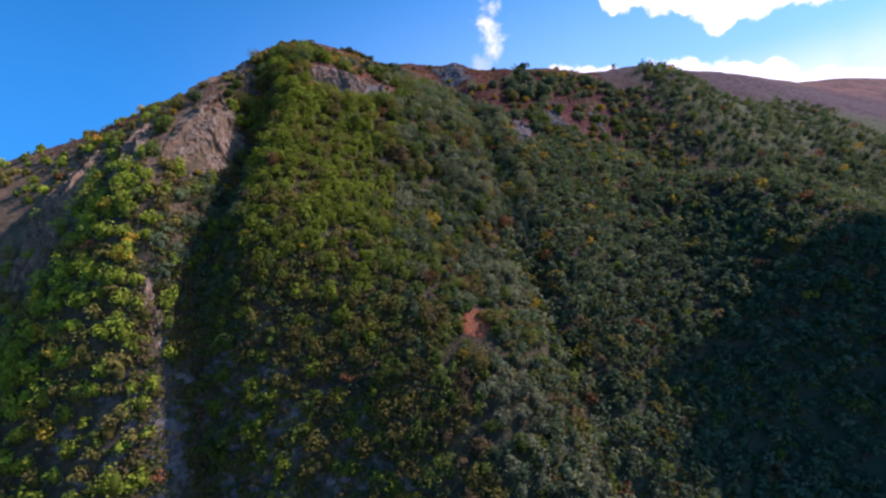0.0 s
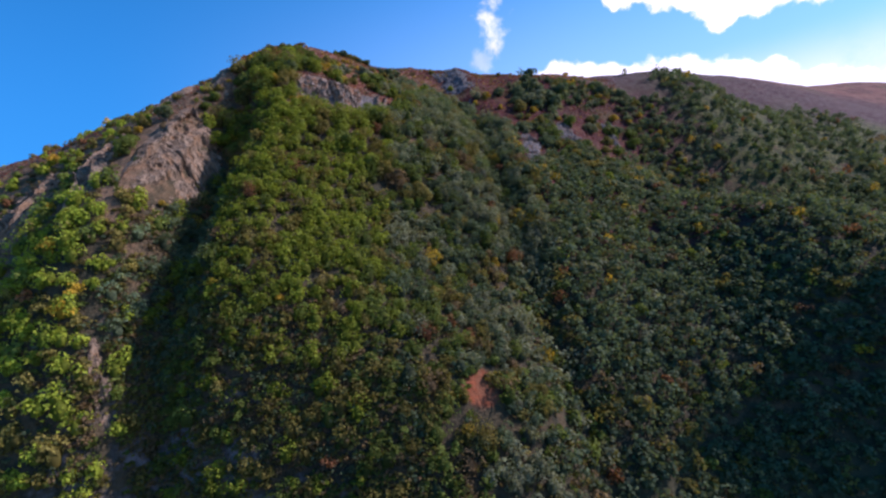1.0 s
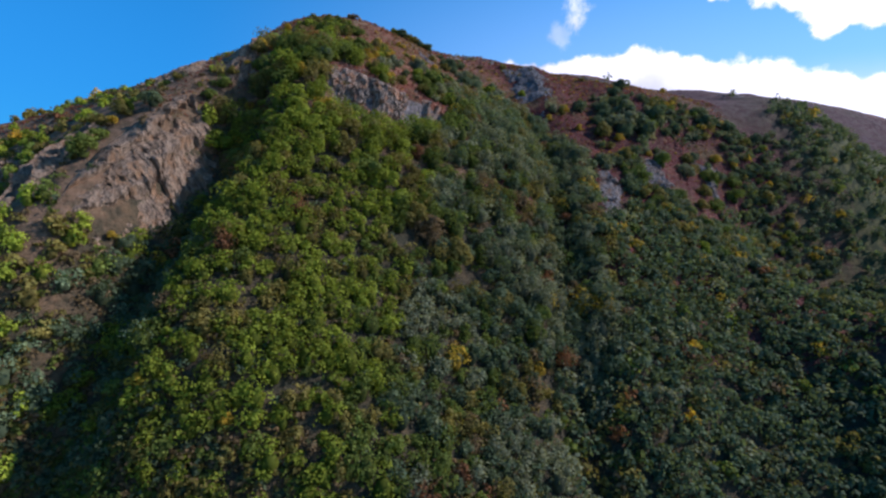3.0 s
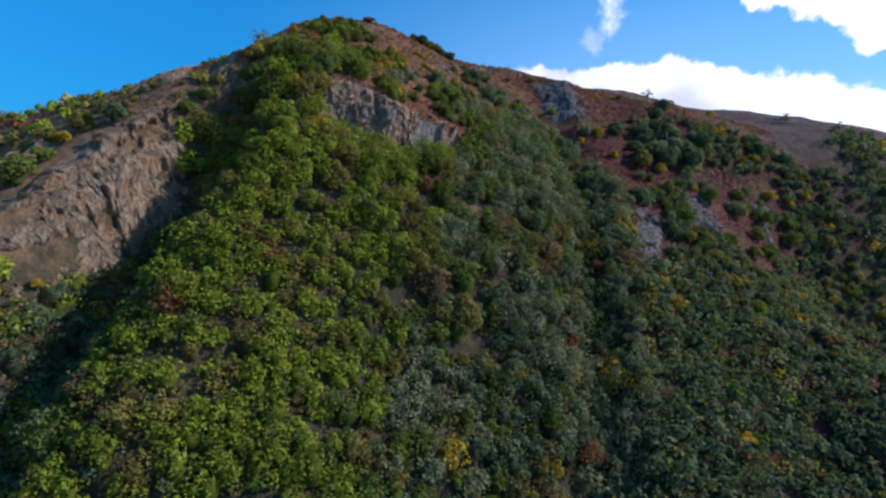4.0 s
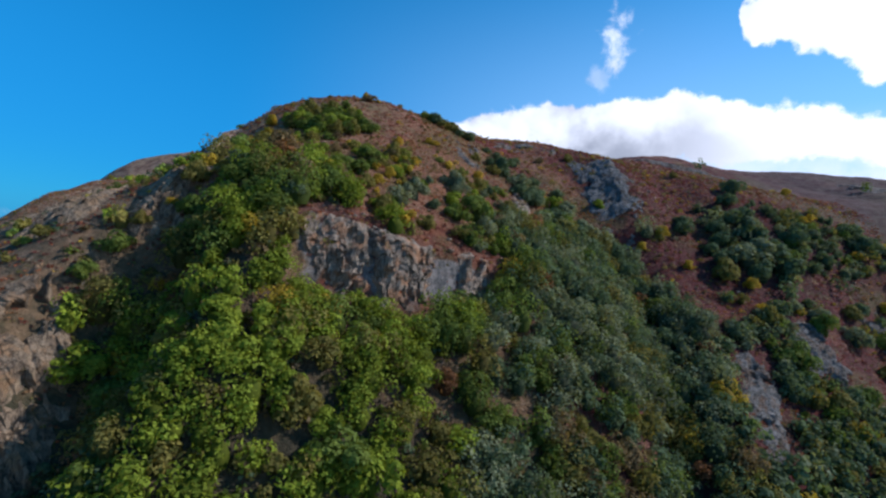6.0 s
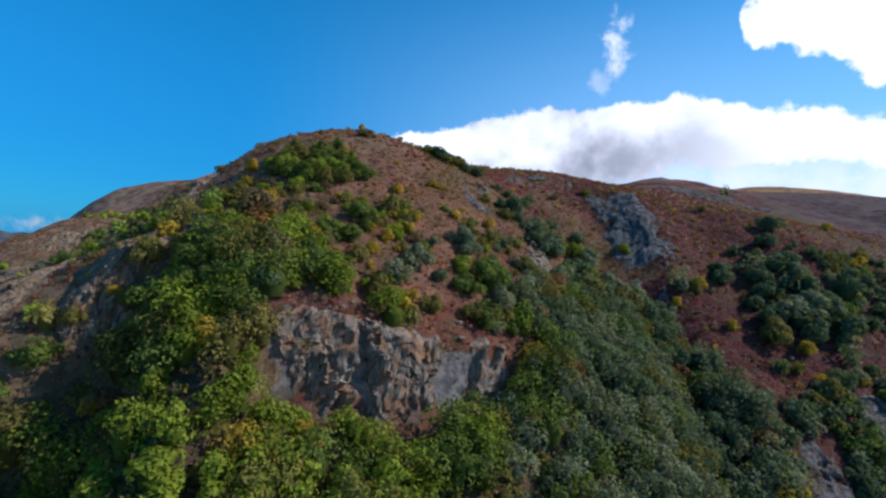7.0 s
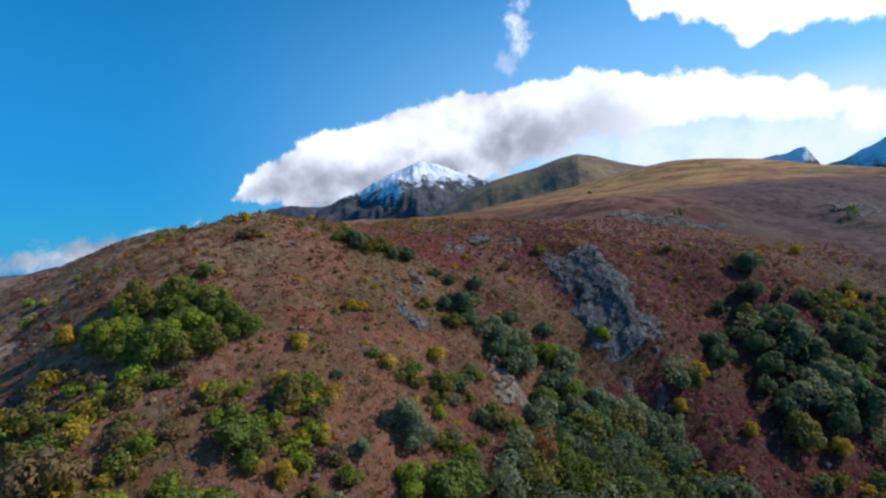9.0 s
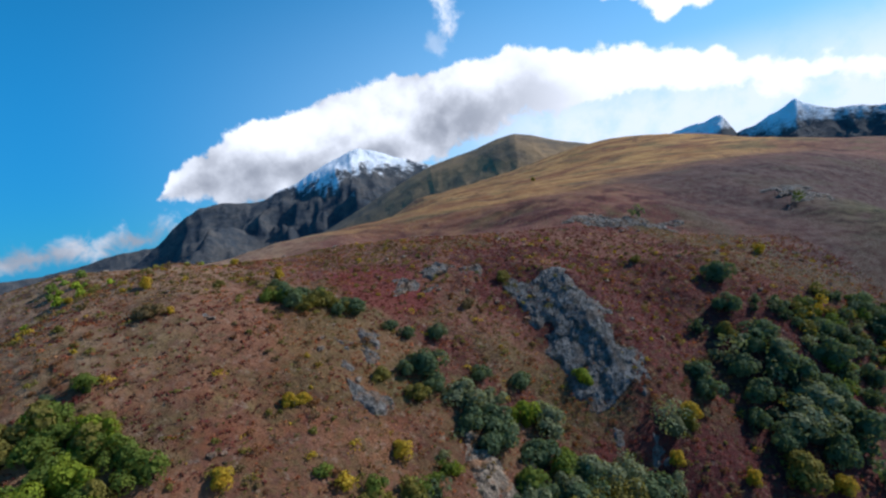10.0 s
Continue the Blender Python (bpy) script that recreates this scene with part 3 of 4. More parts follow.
    for k in range(len(cuts) - 1):
        sub = co[:, cuts[k]:cuts[k + 1] + 1].copy()
        m = sub.shape[1]
        sub += face * 0.3 * rough * math.sin(seed * 1.7 + 2.3 * k) - p[0]
        hem = np.stack([sub[:, 0] - face * 1.6, sub[:, -1] - face * 1.6], 1)
        sub = np.concatenate([hem[:, :1], sub, hem[:, 1:]], 1)
        i = np.arange(nv * (m + 2)).reshape(nv, m + 2)
        quads = np.stack([i[:-1, :-1], i[:-1, 1:], i[1:, 1:], i[1:, :-1]], -1).reshape(-1, 4)
        piece = new("buttress", quad_mesh("buttress", sub.reshape(-1, 3), quads, material, False))
        piece.parent = root
    return root


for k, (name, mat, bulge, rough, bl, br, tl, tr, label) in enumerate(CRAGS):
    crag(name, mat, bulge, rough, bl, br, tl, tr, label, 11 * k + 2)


def in_crags(x, y, grow=0.0):
    inside = np.zeros(np.shape(x), bool)
    for _, _, _, _, bl, br, tl, tr, _ in CRAGS:
        ring = np.array([bl, br, tr, tl], float)
        mid = ring.mean(0)
        ring = mid + (ring - mid) * (1 + grow)
        ok = np.ones(np.shape(x), bool)
        for a, b in zip(ring, np.roll(ring, -1, 0)):
            ok &= (b[0] - a[0]) * (y - a[1]) - (b[1] - a[1]) * (x - a[0]) > 0
        inside |= ok
    return inside


# ---- far mountains ----
def mountain_material(name, line, soft):
    m, net, out = shader(name)
    geo = net.node("ShaderNodeNewGeometry")
    at = geo.outputs["Position"]
    xyz = net.node("ShaderNodeSeparateXYZ", {0: at}).outputs
    face = net.node("ShaderNodeSeparateXYZ", {0: geo.outputs["Normal"]}).outputs
    n = net.noise(at, 0.012, 9.0, 0.68)
    fine = net.noise(at, 0.05, 7.0, 0.7)
    # blue-grey rock tones, with the haze of distance put into them
    c = net.mix(net.ramp(n, 0.38, 0.62), rgb(0.045, 0.055, 0.07), rgb(0.105, 0.10, 0.098))
    c = net.mix(net.ramp(fine, 0.4, 0.7, 0.0, 0.5), c, rgb(0.04, 0.048, 0.06))
    # snow lies high up, longest on the faces turned from the sun, and in streaks
    rise = net.math("ADD", xyz[2], net.math("MULTIPLY", net.math("SUBTRACT", n, 0.5), 300.0))
    rise = net.math("ADD", rise, net.math("MULTIPLY", face[0], -95.0))
    rise = net.math("ADD", rise, net.math("MULTIPLY", net.math("SUBTRACT", fine, 0.5), 160.0))
    c = net.mix(net.ramp(rise, line, line + soft), c, rgb(0.84, 0.86, 0.9))
    bump = net.node("ShaderNodeBump", {"Strength": 0.8, "Distance": 30.0, "Height": n})
    p = net.node("ShaderNodeBsdfPrincipled", {"Base Color": c, "Roughness": 0.9, "Normal": bump.outputs[0]})
    p.inputs["Specular IOR Level"].default_value = 0.1
    net.links.new(p.outputs[0], out.inputs[0])
    return m


def heath_material():
    m, net, out = shader("far_heath")
    at = net.node("ShaderNodeNewGeometry").outputs["Position"]
    c = net.mix(net.ramp(net.noise(at, 0.006, 7.0, 0.62), 0.4, 0.6), rgb(0.13, 0.105, 0.08), rgb(0.27, 0.18, 0.10))
    c = net.mix(net.ramp(net.noise(at, 0.03, 6.0, 0.65), 0.45, 0.7, 0.0, 0.6), c, rgb(0.10, 0.088, 0.075))
    bump = net.node("ShaderNodeBump", {"Strength": 0.6, "Distance": 12.0, "Height": net.noise(at, 0.02, 7.0, 0.65)})
    p = net.node("ShaderNodeBsdfPrincipled", {"Base Color": c, "Roughness": 0.95, "Normal": bump.outputs[0]})
    p.inputs["Specular IOR Level"].default_value = 0.1
    net.links.new(p.outputs[0], out.inputs[0])
    return m


def mountain(name, profile, dist, thick, material, label, seed, power=0.87):
    """A range seen over a stretch of azimuths: profile rows are azimuth and elevation (degrees) as seen from the knoll."""
    ox, oy, oz = -10.0, 123.0, 143.0
    azs = np.array([p[0] for p in profile], float)
    els = np.array([p[1] for p in profile], float)
    na, nd = 330, 100
    az = np.linspace(azs[0], azs[-1], na)
    crest = dist * np.tan(np.radians(np.interp(az, azs, els)))
    crest = crest + fractal(az * 12, az * 0, 22.0, seed, 5) * dist * (0.0028 if power < 1 else 0.0004)
    s = np.linspace(-1, 1, nd)
    A, Sd = np.meshgrid(az, s)
    D = dist + Sd * thick
    fall = 1 - np.abs(Sd) ** power
    X, Y = ox + D * np.sin(np.radians(A)), oy + D * np.cos(np.radians(A))
    foot = -170.0
    Z = foot + (oz + crest[None, :] - foot) * fall
    body = fall * (1 - fall) * 4
    Z = Z + body * (ridged(X, Y, 520.0, seed + 4, 6) * 95 - 55) * min(1.0, (thick / 1000.0) ** 2)
    i = np.arange(na * nd).reshape(nd, na)
    quads = np.stack([i[:-1, :-1], i[:-1, 1:], i[1:, 1:], i[1:, :-1]], -1).reshape(-1, 4)
    co = np.stack([X, Y, Z], -1).reshape(-1, 3)
    return tagged(new(name, quad_mesh(name, co, quads, material, True)), label, "mountain", kind="structure")


mountain("mountain_snowy", [(-34.0, -4.5), (-29.5, -2.6), (-27.6, -1.2), (-24.1, 1.7), (-22.4, 3.3), (-21.2, 4.0), (-19.5, 4.3), (-16.2, 3.6), (-14.2, 4.0), (-12.4, 4.8), (-8.5, 6.5), (-5.4, 8.0), (-3.6, 8.5), (-0.6, 7.8), (2.0, 6.7), (5.8, 5.3), (12.0, 4.2), (25.0, 0.5)],
         2700, 1250, mountain_material("snowy_slopes", 345.0, 70.0), "dark grey mountain with fresh snow on its upper slopes", 5)
mountain("mountain_far", [(22, -2), (26, 2.5), (29.2, 4.2), (30.9, 5.1), (33.6, 5.6), (35.4, 6.0), (36.6, 4.0), (37.9, 4.4), (39.8, 5.3), (41.4, 6.2), (43.0, 5.1), (44.2, 4.5),
                          (46.4, 4.4), (52, 4.0), (60, 2.5), (70, 1.0)],
         4000, 800, mountain_material("far_snowy_slopes", 400.0, 120.0), "distant dark peaks dusted with snow", 17)
mountain("hills_valley", [(-75, -3.0), (-60, -2.6), (-50, -2.0), (-44, -1.5), (-37.6, -1.0), (-33, -0.9), (-29.2, -0.2), (-25.3, 0.4), (-22, 0.6), (-18, 0.5)],
         4150, 500, mountain_material("valley_slopes", 1500.0, 100.0), "low brown hills beyond the valley", 29)
mountain("hill_rounded", [(-14, -3.0), (-6, 0.6), (0.4, 3.6), (4.4, 5.3), (9.8, 6.5), (12.5, 7.3), (14.4, 7.55), (16.3, 7.1), (18.8, 6.2), (23, 5.0), (28, 3.6), (34, 1.0)],
         1500, 620, heath_material(), "rounded tan hill behind the plateau", 41, 1.7)


# ---- foliage ----
def foliage(rng, at, radius, height, tint, leaves, size):
    """Leaf quads for many crowns at once: arrays of places, radii, heights and colours, one row a crown."""
    n = len(at)
    lobes = 9
    ang = rng.uniform(0, 2 * math.pi, (n, lobes))
    rad = np.sqrt(rng.uniform(0, 1, (n, lobes))) * 0.66
    rise = rng.uniform(0.22, 0.72, (n, lobes)) * (1.1 - 0.5 * rad)
    rad[:, 0], rise[:, 0] = 0.05, 0.66
    lob = rng.uniform(0.32, 0.48, (n, lobes))
    which = rng.integers(0, lobes, (n, leaves))
    row = np.arange(n)[:, None]
    d = rng.normal(size=(n, leaves, 3))
    d /= np.linalg.norm(d, axis=-1, keepdims=True)
    d[..., 2] = np.where(d[..., 2] < -0.45, -d[..., 2], d[..., 2])
    depth = rng.uniform(0.6, 1.06, (n, leaves)) ** 0.5
    r, h = radius[:, None], height[:, None]
    lr = lob[row, which] * depth
    px = at[:, 0, None] + r * (np.cos(ang) * rad)[row, which] + d[..., 0] * lr * r
    py = at[:, 1, None] + r * (np.sin(ang) * rad)[row, which] + d[..., 1] * lr * r
    pz = at[:, 2, None] + h * rise[row, which] + d[..., 2] * lr * h * 0.72
    p = np.stack([px, py, pz], -1).reshape(-1, 3)
    nrm = d.reshape(-1, 3) + rng.normal(size=(n * leaves, 3)) * 0.3
    nrm /= np.linalg.norm(nrm, axis=1, keepdims=True)
    side = np.cross(nrm, rng.normal(size=nrm.shape))
    side /= np.linalg.norm(side, axis=1, keepdims=True)
    over = np.cross(nrm, side)
    s = (np.repeat(size, leaves) * rng.uniform(0.6, 1.35, n * leaves))[:, None]
    a, b = side * s * 0.5, over * s * 0.42
    co = np.stack([p - a - b * 0.6, p + a * 0.9 - b * 0.5, p + b + a * rng.uniform(-0.5, 0.5, (len(p), 1))], 1).reshape(-1, 3)
    leaf = np.arange(len(co)).reshape(-1, 3)
    first = len(co)
    tint = tint * rng.uniform(0.72, 1.22, (n, 1)) * np.array([1, 1, 1]) if n > 1 else tint
    t = np.repeat(tint, leaves, axis=0) * rng.uniform(0.8, 1.2, (n * leaves, 1))
    t = np.repeat(np.concatenate([t, np.ones((len(t), 1))], 1), 3, axis=0)
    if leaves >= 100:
        # the dense inside of each crown, darkened for shade, which leaves stand out from
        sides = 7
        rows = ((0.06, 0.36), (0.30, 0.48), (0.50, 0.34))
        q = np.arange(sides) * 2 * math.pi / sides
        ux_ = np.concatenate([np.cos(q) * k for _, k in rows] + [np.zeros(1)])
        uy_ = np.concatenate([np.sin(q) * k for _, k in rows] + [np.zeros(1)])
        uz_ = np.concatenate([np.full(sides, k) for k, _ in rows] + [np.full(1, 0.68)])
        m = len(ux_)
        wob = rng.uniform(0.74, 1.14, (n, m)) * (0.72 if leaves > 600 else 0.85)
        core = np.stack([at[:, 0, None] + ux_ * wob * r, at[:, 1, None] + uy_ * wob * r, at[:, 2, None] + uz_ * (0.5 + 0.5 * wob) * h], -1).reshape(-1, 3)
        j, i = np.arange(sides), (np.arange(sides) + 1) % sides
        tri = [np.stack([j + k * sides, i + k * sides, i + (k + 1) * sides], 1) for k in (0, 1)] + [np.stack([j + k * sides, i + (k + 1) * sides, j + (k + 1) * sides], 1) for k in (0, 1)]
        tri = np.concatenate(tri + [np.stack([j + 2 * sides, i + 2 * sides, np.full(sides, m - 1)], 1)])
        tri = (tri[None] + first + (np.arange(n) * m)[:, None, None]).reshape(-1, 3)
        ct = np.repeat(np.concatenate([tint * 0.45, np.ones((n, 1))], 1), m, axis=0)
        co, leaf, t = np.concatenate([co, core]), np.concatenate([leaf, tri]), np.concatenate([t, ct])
    return co, leaf, t


GREEN, OLIVE, DARK, YELLOW, BROWN, RUST, SILVER, LIME = range(8)
PALETTE = np.array([(0.138, 0.178, 0.034), (0.195, 0.168, 0.042), (0.112, 0.150, 0.078), (0.43, 0.30, 0.03),
                    (0.20, 0.14, 0.07), (0.22, 0.10, 0.045), (0.20, 0.218, 0.125), (0.205, 0.250, 0.024)])
SPECIES = ["green alder", "olive willow", "dark green alder", "yellow birch", "brownish willow", "rust-red birch", "grey-green willow", "bright green alder"]


def stem_mesh(name, rng, r, h):
    """One tapered, bent stem."""
    ang, lean = rng.uniform(0, 2 * math.pi), rng.uniform(0.2, 0.5)
    rings, sides = 4, 5
    co = []
    for k in range(rings):
        f = k / (rings - 1)
        w = 0.075 * r * (1 - 0.75 * f)
        cx, cy = math.cos(ang) * lean * r * f ** 1.4, math.sin(ang) * lean * r * f ** 1.4
        for j in range(sides):
            q = 2 * math.pi * j / sides
            co.append((cx + w * math.cos(q), cy + w * math.sin(q), -0.4 + f * h * 0.75))
    quads = [(k * sides + j, k * sides + (j + 1) % sides, (k + 1) * sides + (j + 1) % sides, (k + 1) * sides + j) for k in range(rings - 1) for j in range(sides)]
    return quad_mesh(name, np.array(co), np.array(quads), BARK, True)


def shrub_template(kind, seed):
    """A shrub of radius 1 at the origin: an Empty, three stems, a crown."""
    rng = np.random.default_rng(seed)
    root = new("shrub")
    for k in range(3):
        stem = new("stem", stem_mesh("stem", rng, 1.0, 1.35))
        stem.parent = root
    co, quads, t = foliage(rng, np.zeros((1, 3)), np.ones(1), np.array([1.4]), PALETTE[[kind]], 1300, np.array([0.16]))
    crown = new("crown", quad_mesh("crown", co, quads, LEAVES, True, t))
    crown.parent = root
    tagged(root, SPECIES[kind] + " shrub with a dense rounded crown on the slope", "shrub", group="shrubs on the hillside")
    return root


TEMPLATES = {(k, v): None for k in range(8) for v in range(2)}


def plant(x, y, r, kind, rng, label=""):
    v = int(rng.integers(0, 2))
    if -28 < x < -6 and -3.0 < y - np.interp(x, *STEP_LINE) < 2.5:
        y = y + 6
    z = float(ground_z(x, y))
    squash = rng.uniform(0.8, 1.15)
    m = Matrix.Translation((x, y, z - 0.15 * r)) @ Matrix.Rotation(rng.uniform(0, 6.28), 4, "Z")
    if TEMPLATES[kind, v] is None:
        ob = TEMPLATES[kind, v] = shrub_template(kind, 100 + kind * 2 + v)
    else:
        ob = copy_thing(TEMPLATES[kind, v], m)
    ob.scale = (1, 1, 1)
    ob.matrix_basis = m @ Matrix.Diagonal((r * rng.uniform(0.85, 1.25), r * rng.uniform(0.8, 1.15), r * squash, 1))
    if label:
        tagged(ob, label)
    return ob


# single shrubs on the open upper slopes: x, y, radius, kind
KNOLL = [(-49.9, 150.3, 2.3, GREEN), (-39.7, 144.7, 2.7, BROWN), (-42.9, 146.4, 1.9, OLIVE), (-28.8, 150.0, 2.5, GREEN), (-27.5, 149.8, 1.8, OLIVE),
         (-42.0, 153.1, 1.1, LIME), (-26.5, 155.4, 2.2, OLIVE), (-25.3, 155.7, 1.4, YELLOW), (-23.7, 160.0, 0.9, DARK), (-30.7, 143.5, 1.9, GREEN),
         (-28.2, 144.6, 1.9, GREEN), (-25.3, 148.9, 1.4, YELLOW), (-27.2, 148.4, 1.0, YELLOW), (-23.5, 171.5, 1.0, YELLOW), (-17.3, 157.5, 2.4, SILVER),
         (-16.2, 156.4, 1.9, SILVER), (-16.0, 152.8, 2.3, LIME), (-20.4, 153.0, 1.2, SILVER), (-20.8, 146.2, 2.5, SILVER), (-21.8, 142.1, 2.1, SILVER)]
BENCH = [(-12.7, 153.2, 3.0, GREEN), (-10.9, 151.6, 2.5, SILVER), (-8.4, 165.8, 2.0, OLIVE), (-22.6, 138.7, 2.2, OLIVE), (-40.8, 138.6, 0.8, YELLOW),
         (-50.3, 160.0, 1.5, YELLOW), (-9.4, 157.4, 0.9, YELLOW), (-0.8, 155.9, 1.1, YELLOW), (1.5, 159.0, 1.7, SILVER), (-13.6, 146.0, 1.8, OLIVE),
         (-17.8, 142.2, 1.5, OLIVE), (-26.5, 142.4, 1.8, OLIVE), (-25.7, 144.4, 1.1, YELLOW), (-18.0, 147.5, 1.4, DARK), (-23.0, 148.0, 1.1, OLIVE),
         (-15.0, 148.8, 2.2, GREEN), (-4.8, 159.9, 1.7, SILVER), (-35.5, 148.2, 1.2, OLIVE), (-53.6, 145.6, 1.5, GREEN), (-54.6, 148.0, 1.1, OLIVE)]
SHOULDER = [(-94.3, 184.0, 2.4, OLIVE), (-94.5, 178.6, 2.6, GREEN), (-97.0, 194.6, 2.4, OLIVE), (-98.9, 198.0, 1.8, YELLOW), (-70.5, 152.0, 1.6, OLIVE), (-63.0, 141.0, 1.5, GREEN)]
STAND = [(-28.6, 135.6, 2.8, GREEN), (-29.5, 137.5, 2.3, GREEN), (-27.5, 137.5, 1.9, GREEN), (-31.5, 133.0, 2.2, GREEN), (-34.5, 136.3, 2.4, GREEN),
         (-37.1, 137.8, 1.9, LIME), (-34.3, 138.8, 1.8, OLIVE), (-37.2, 134.9, 2.6, GREEN), (-38.1, 133.8, 2.2, GREEN), (-39.2, 133.0, 2.1, GREEN),
         (-42.1, 134.6, 2.0, OLIVE), (-31.2, 132.7, 2.3, DARK), (-34.2, 130.3, 2.1, GREEN), (-34.0, 132.1, 1.7, DARK), (-33.2, 133.9, 1.9, DARK),
         (-31.7, 138.7, 1.6, OLIVE), (-26.8, 137.1, 1.9, LIME), (-35.3, 129.3, 2.1, LIME), (-39.2, 131.2, 1.5, OLIVE), (-36.6, 132.1, 1.5, BROWN)]
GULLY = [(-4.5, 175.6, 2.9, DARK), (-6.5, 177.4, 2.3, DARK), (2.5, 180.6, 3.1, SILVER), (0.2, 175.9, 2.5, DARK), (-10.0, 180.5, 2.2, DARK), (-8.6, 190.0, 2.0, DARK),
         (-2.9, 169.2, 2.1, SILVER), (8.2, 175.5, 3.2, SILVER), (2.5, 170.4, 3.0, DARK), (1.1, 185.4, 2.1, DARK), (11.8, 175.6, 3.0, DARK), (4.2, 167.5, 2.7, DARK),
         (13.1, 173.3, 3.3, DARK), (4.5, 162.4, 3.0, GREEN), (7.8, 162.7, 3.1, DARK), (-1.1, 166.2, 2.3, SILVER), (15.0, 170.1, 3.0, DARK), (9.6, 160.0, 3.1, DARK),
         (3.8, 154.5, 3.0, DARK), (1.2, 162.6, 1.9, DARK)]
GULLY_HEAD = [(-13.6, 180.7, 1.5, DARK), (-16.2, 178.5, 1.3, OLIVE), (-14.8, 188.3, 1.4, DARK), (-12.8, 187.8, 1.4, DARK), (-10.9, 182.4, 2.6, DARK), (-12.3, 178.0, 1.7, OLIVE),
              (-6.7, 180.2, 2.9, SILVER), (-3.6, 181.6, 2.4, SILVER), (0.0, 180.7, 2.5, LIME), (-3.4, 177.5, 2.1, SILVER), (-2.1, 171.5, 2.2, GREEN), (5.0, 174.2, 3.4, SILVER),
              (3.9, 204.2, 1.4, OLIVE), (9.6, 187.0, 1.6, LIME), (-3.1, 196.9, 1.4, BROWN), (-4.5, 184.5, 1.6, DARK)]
FARSIDE = [(42.5, 205.5, 2.8, DARK), (39.1, 198.7, 2.9, DARK), (27.1, 188.6, 2.3, DARK), (26.8, 185.9, 2.6, DARK), (40.2, 193.1, 3.6, DARK), (36.8, 191.7, 2.6, DARK),
           (40.2, 190.4, 3.3, SILVER), (39.8, 187.1, 3.8, DARK), (39.9, 184.0, 3.9, SILVER), (43.6, 185.5, 3.9, DARK), (43.7, 182.2, 3.8, DARK), (34.3, 185.7, 2.9, DARK),
           (31.4, 182.8, 2.2, DARK), (37.1, 180.8, 3.6, SILVER), (32.3, 179.8, 2.6, DARK), (31.6, 176.6, 3.0, OLIVE), (38.9, 178.4, 3.4, DARK), (21.2, 182.2, 1.9, YELLOW)]
FAR_EDGE = [(17.4, 178.2, 1.4, YELLOW), (21.0, 181.1, 1.3, OLIVE), (49.4, 190.8, 2.9, DARK), (55.3, 195.7, 1.9, SILVER), (64.9, 201.6, 2.1, DARK), (67.4, 199.6, 2.6, DARK),
            (59.8, 217.0, 1.5, YELLOW), (31.4, 212.6, 1.4, OLIVE), (35.7, 194.5, 1.9, OLIVE), (54.6, 189.8, 2.7, DARK), (51.7, 197.1, 1.5, YELLOW), (25.4, 176.1, 1.5, YELLOW),
            (35.6, 175.7, 1.9, YELLOW), (58.5, 184.0, 2.4, DARK), (47.5, 176.0, 2.6, SILVER), (62.0, 192.0, 2.0, DARK)]
SUMMIT = [(-71.1, 215.2, 1.1, YELLOW), (-42.4, 184.6, 1.1, YELLOW), (-24.2, 171.0, 1.2, YELLOW), (-14.6, 170.0, 1.4, YELLOW), (-37.3, 178.4, 0.8, YELLOW),
          (-40.2, 168.0, 1.2, GREEN), (-43.0, 167.0, 0.8, DARK), (-39.0, 177.6, 1.6, BROWN), (-35.0, 187.0, 0.9, OLIVE), (-30.0, 196.0, 1.0, YELLOW),
          (-38.0, 203.0, 1.0, YELLOW), (-37.2, 90.3, 1.7, YELLOW), (-25.5, 86.1, 1.2, YELLOW), (-43.2, 126.5, 1.1, YELLOW), (-47.0, 176.0, 0.7, OLIVE), (-28.0, 162.0, 1.3, YELLOW), (-17.0, 165.0, 1.6, GREEN), (82, 450, 2.0, YELLOW)]
RIBS = [(-48.4, 125.8, 2.3, GREEN), (-49.0, 122.7, 1.6, GREEN), (-54.1, 114.9, 2.3, DARK), (-58.0, 112.6, 1.8, OLIVE), (-57.9, 113.8, 1.4, LIME), (-55.9, 102.6, 2.4, GREEN),
        (-59.8, 110.2, 1.7, OLIVE), (-57.5, 110.4, 1.3, YELLOW), (-52.3, 110.7, 1.3, BROWN), (-58.0, 104.5, 1.4, OLIVE), (-47.8, 128.5, 1.5, OLIVE), (-56.3, 124.4, 1.1, OLIVE),
        (-46.1, 131.1, 0.9, YELLOW), (-46.8, 99.9, 2.2, DARK), (-48.2, 98.2, 0.9, YELLOW), (-48.2, 121.7, 1.2, BROWN), (-56.8, 106.5, 1.6, GREEN), (-55.0, 117.5, 1.3, BROWN)]
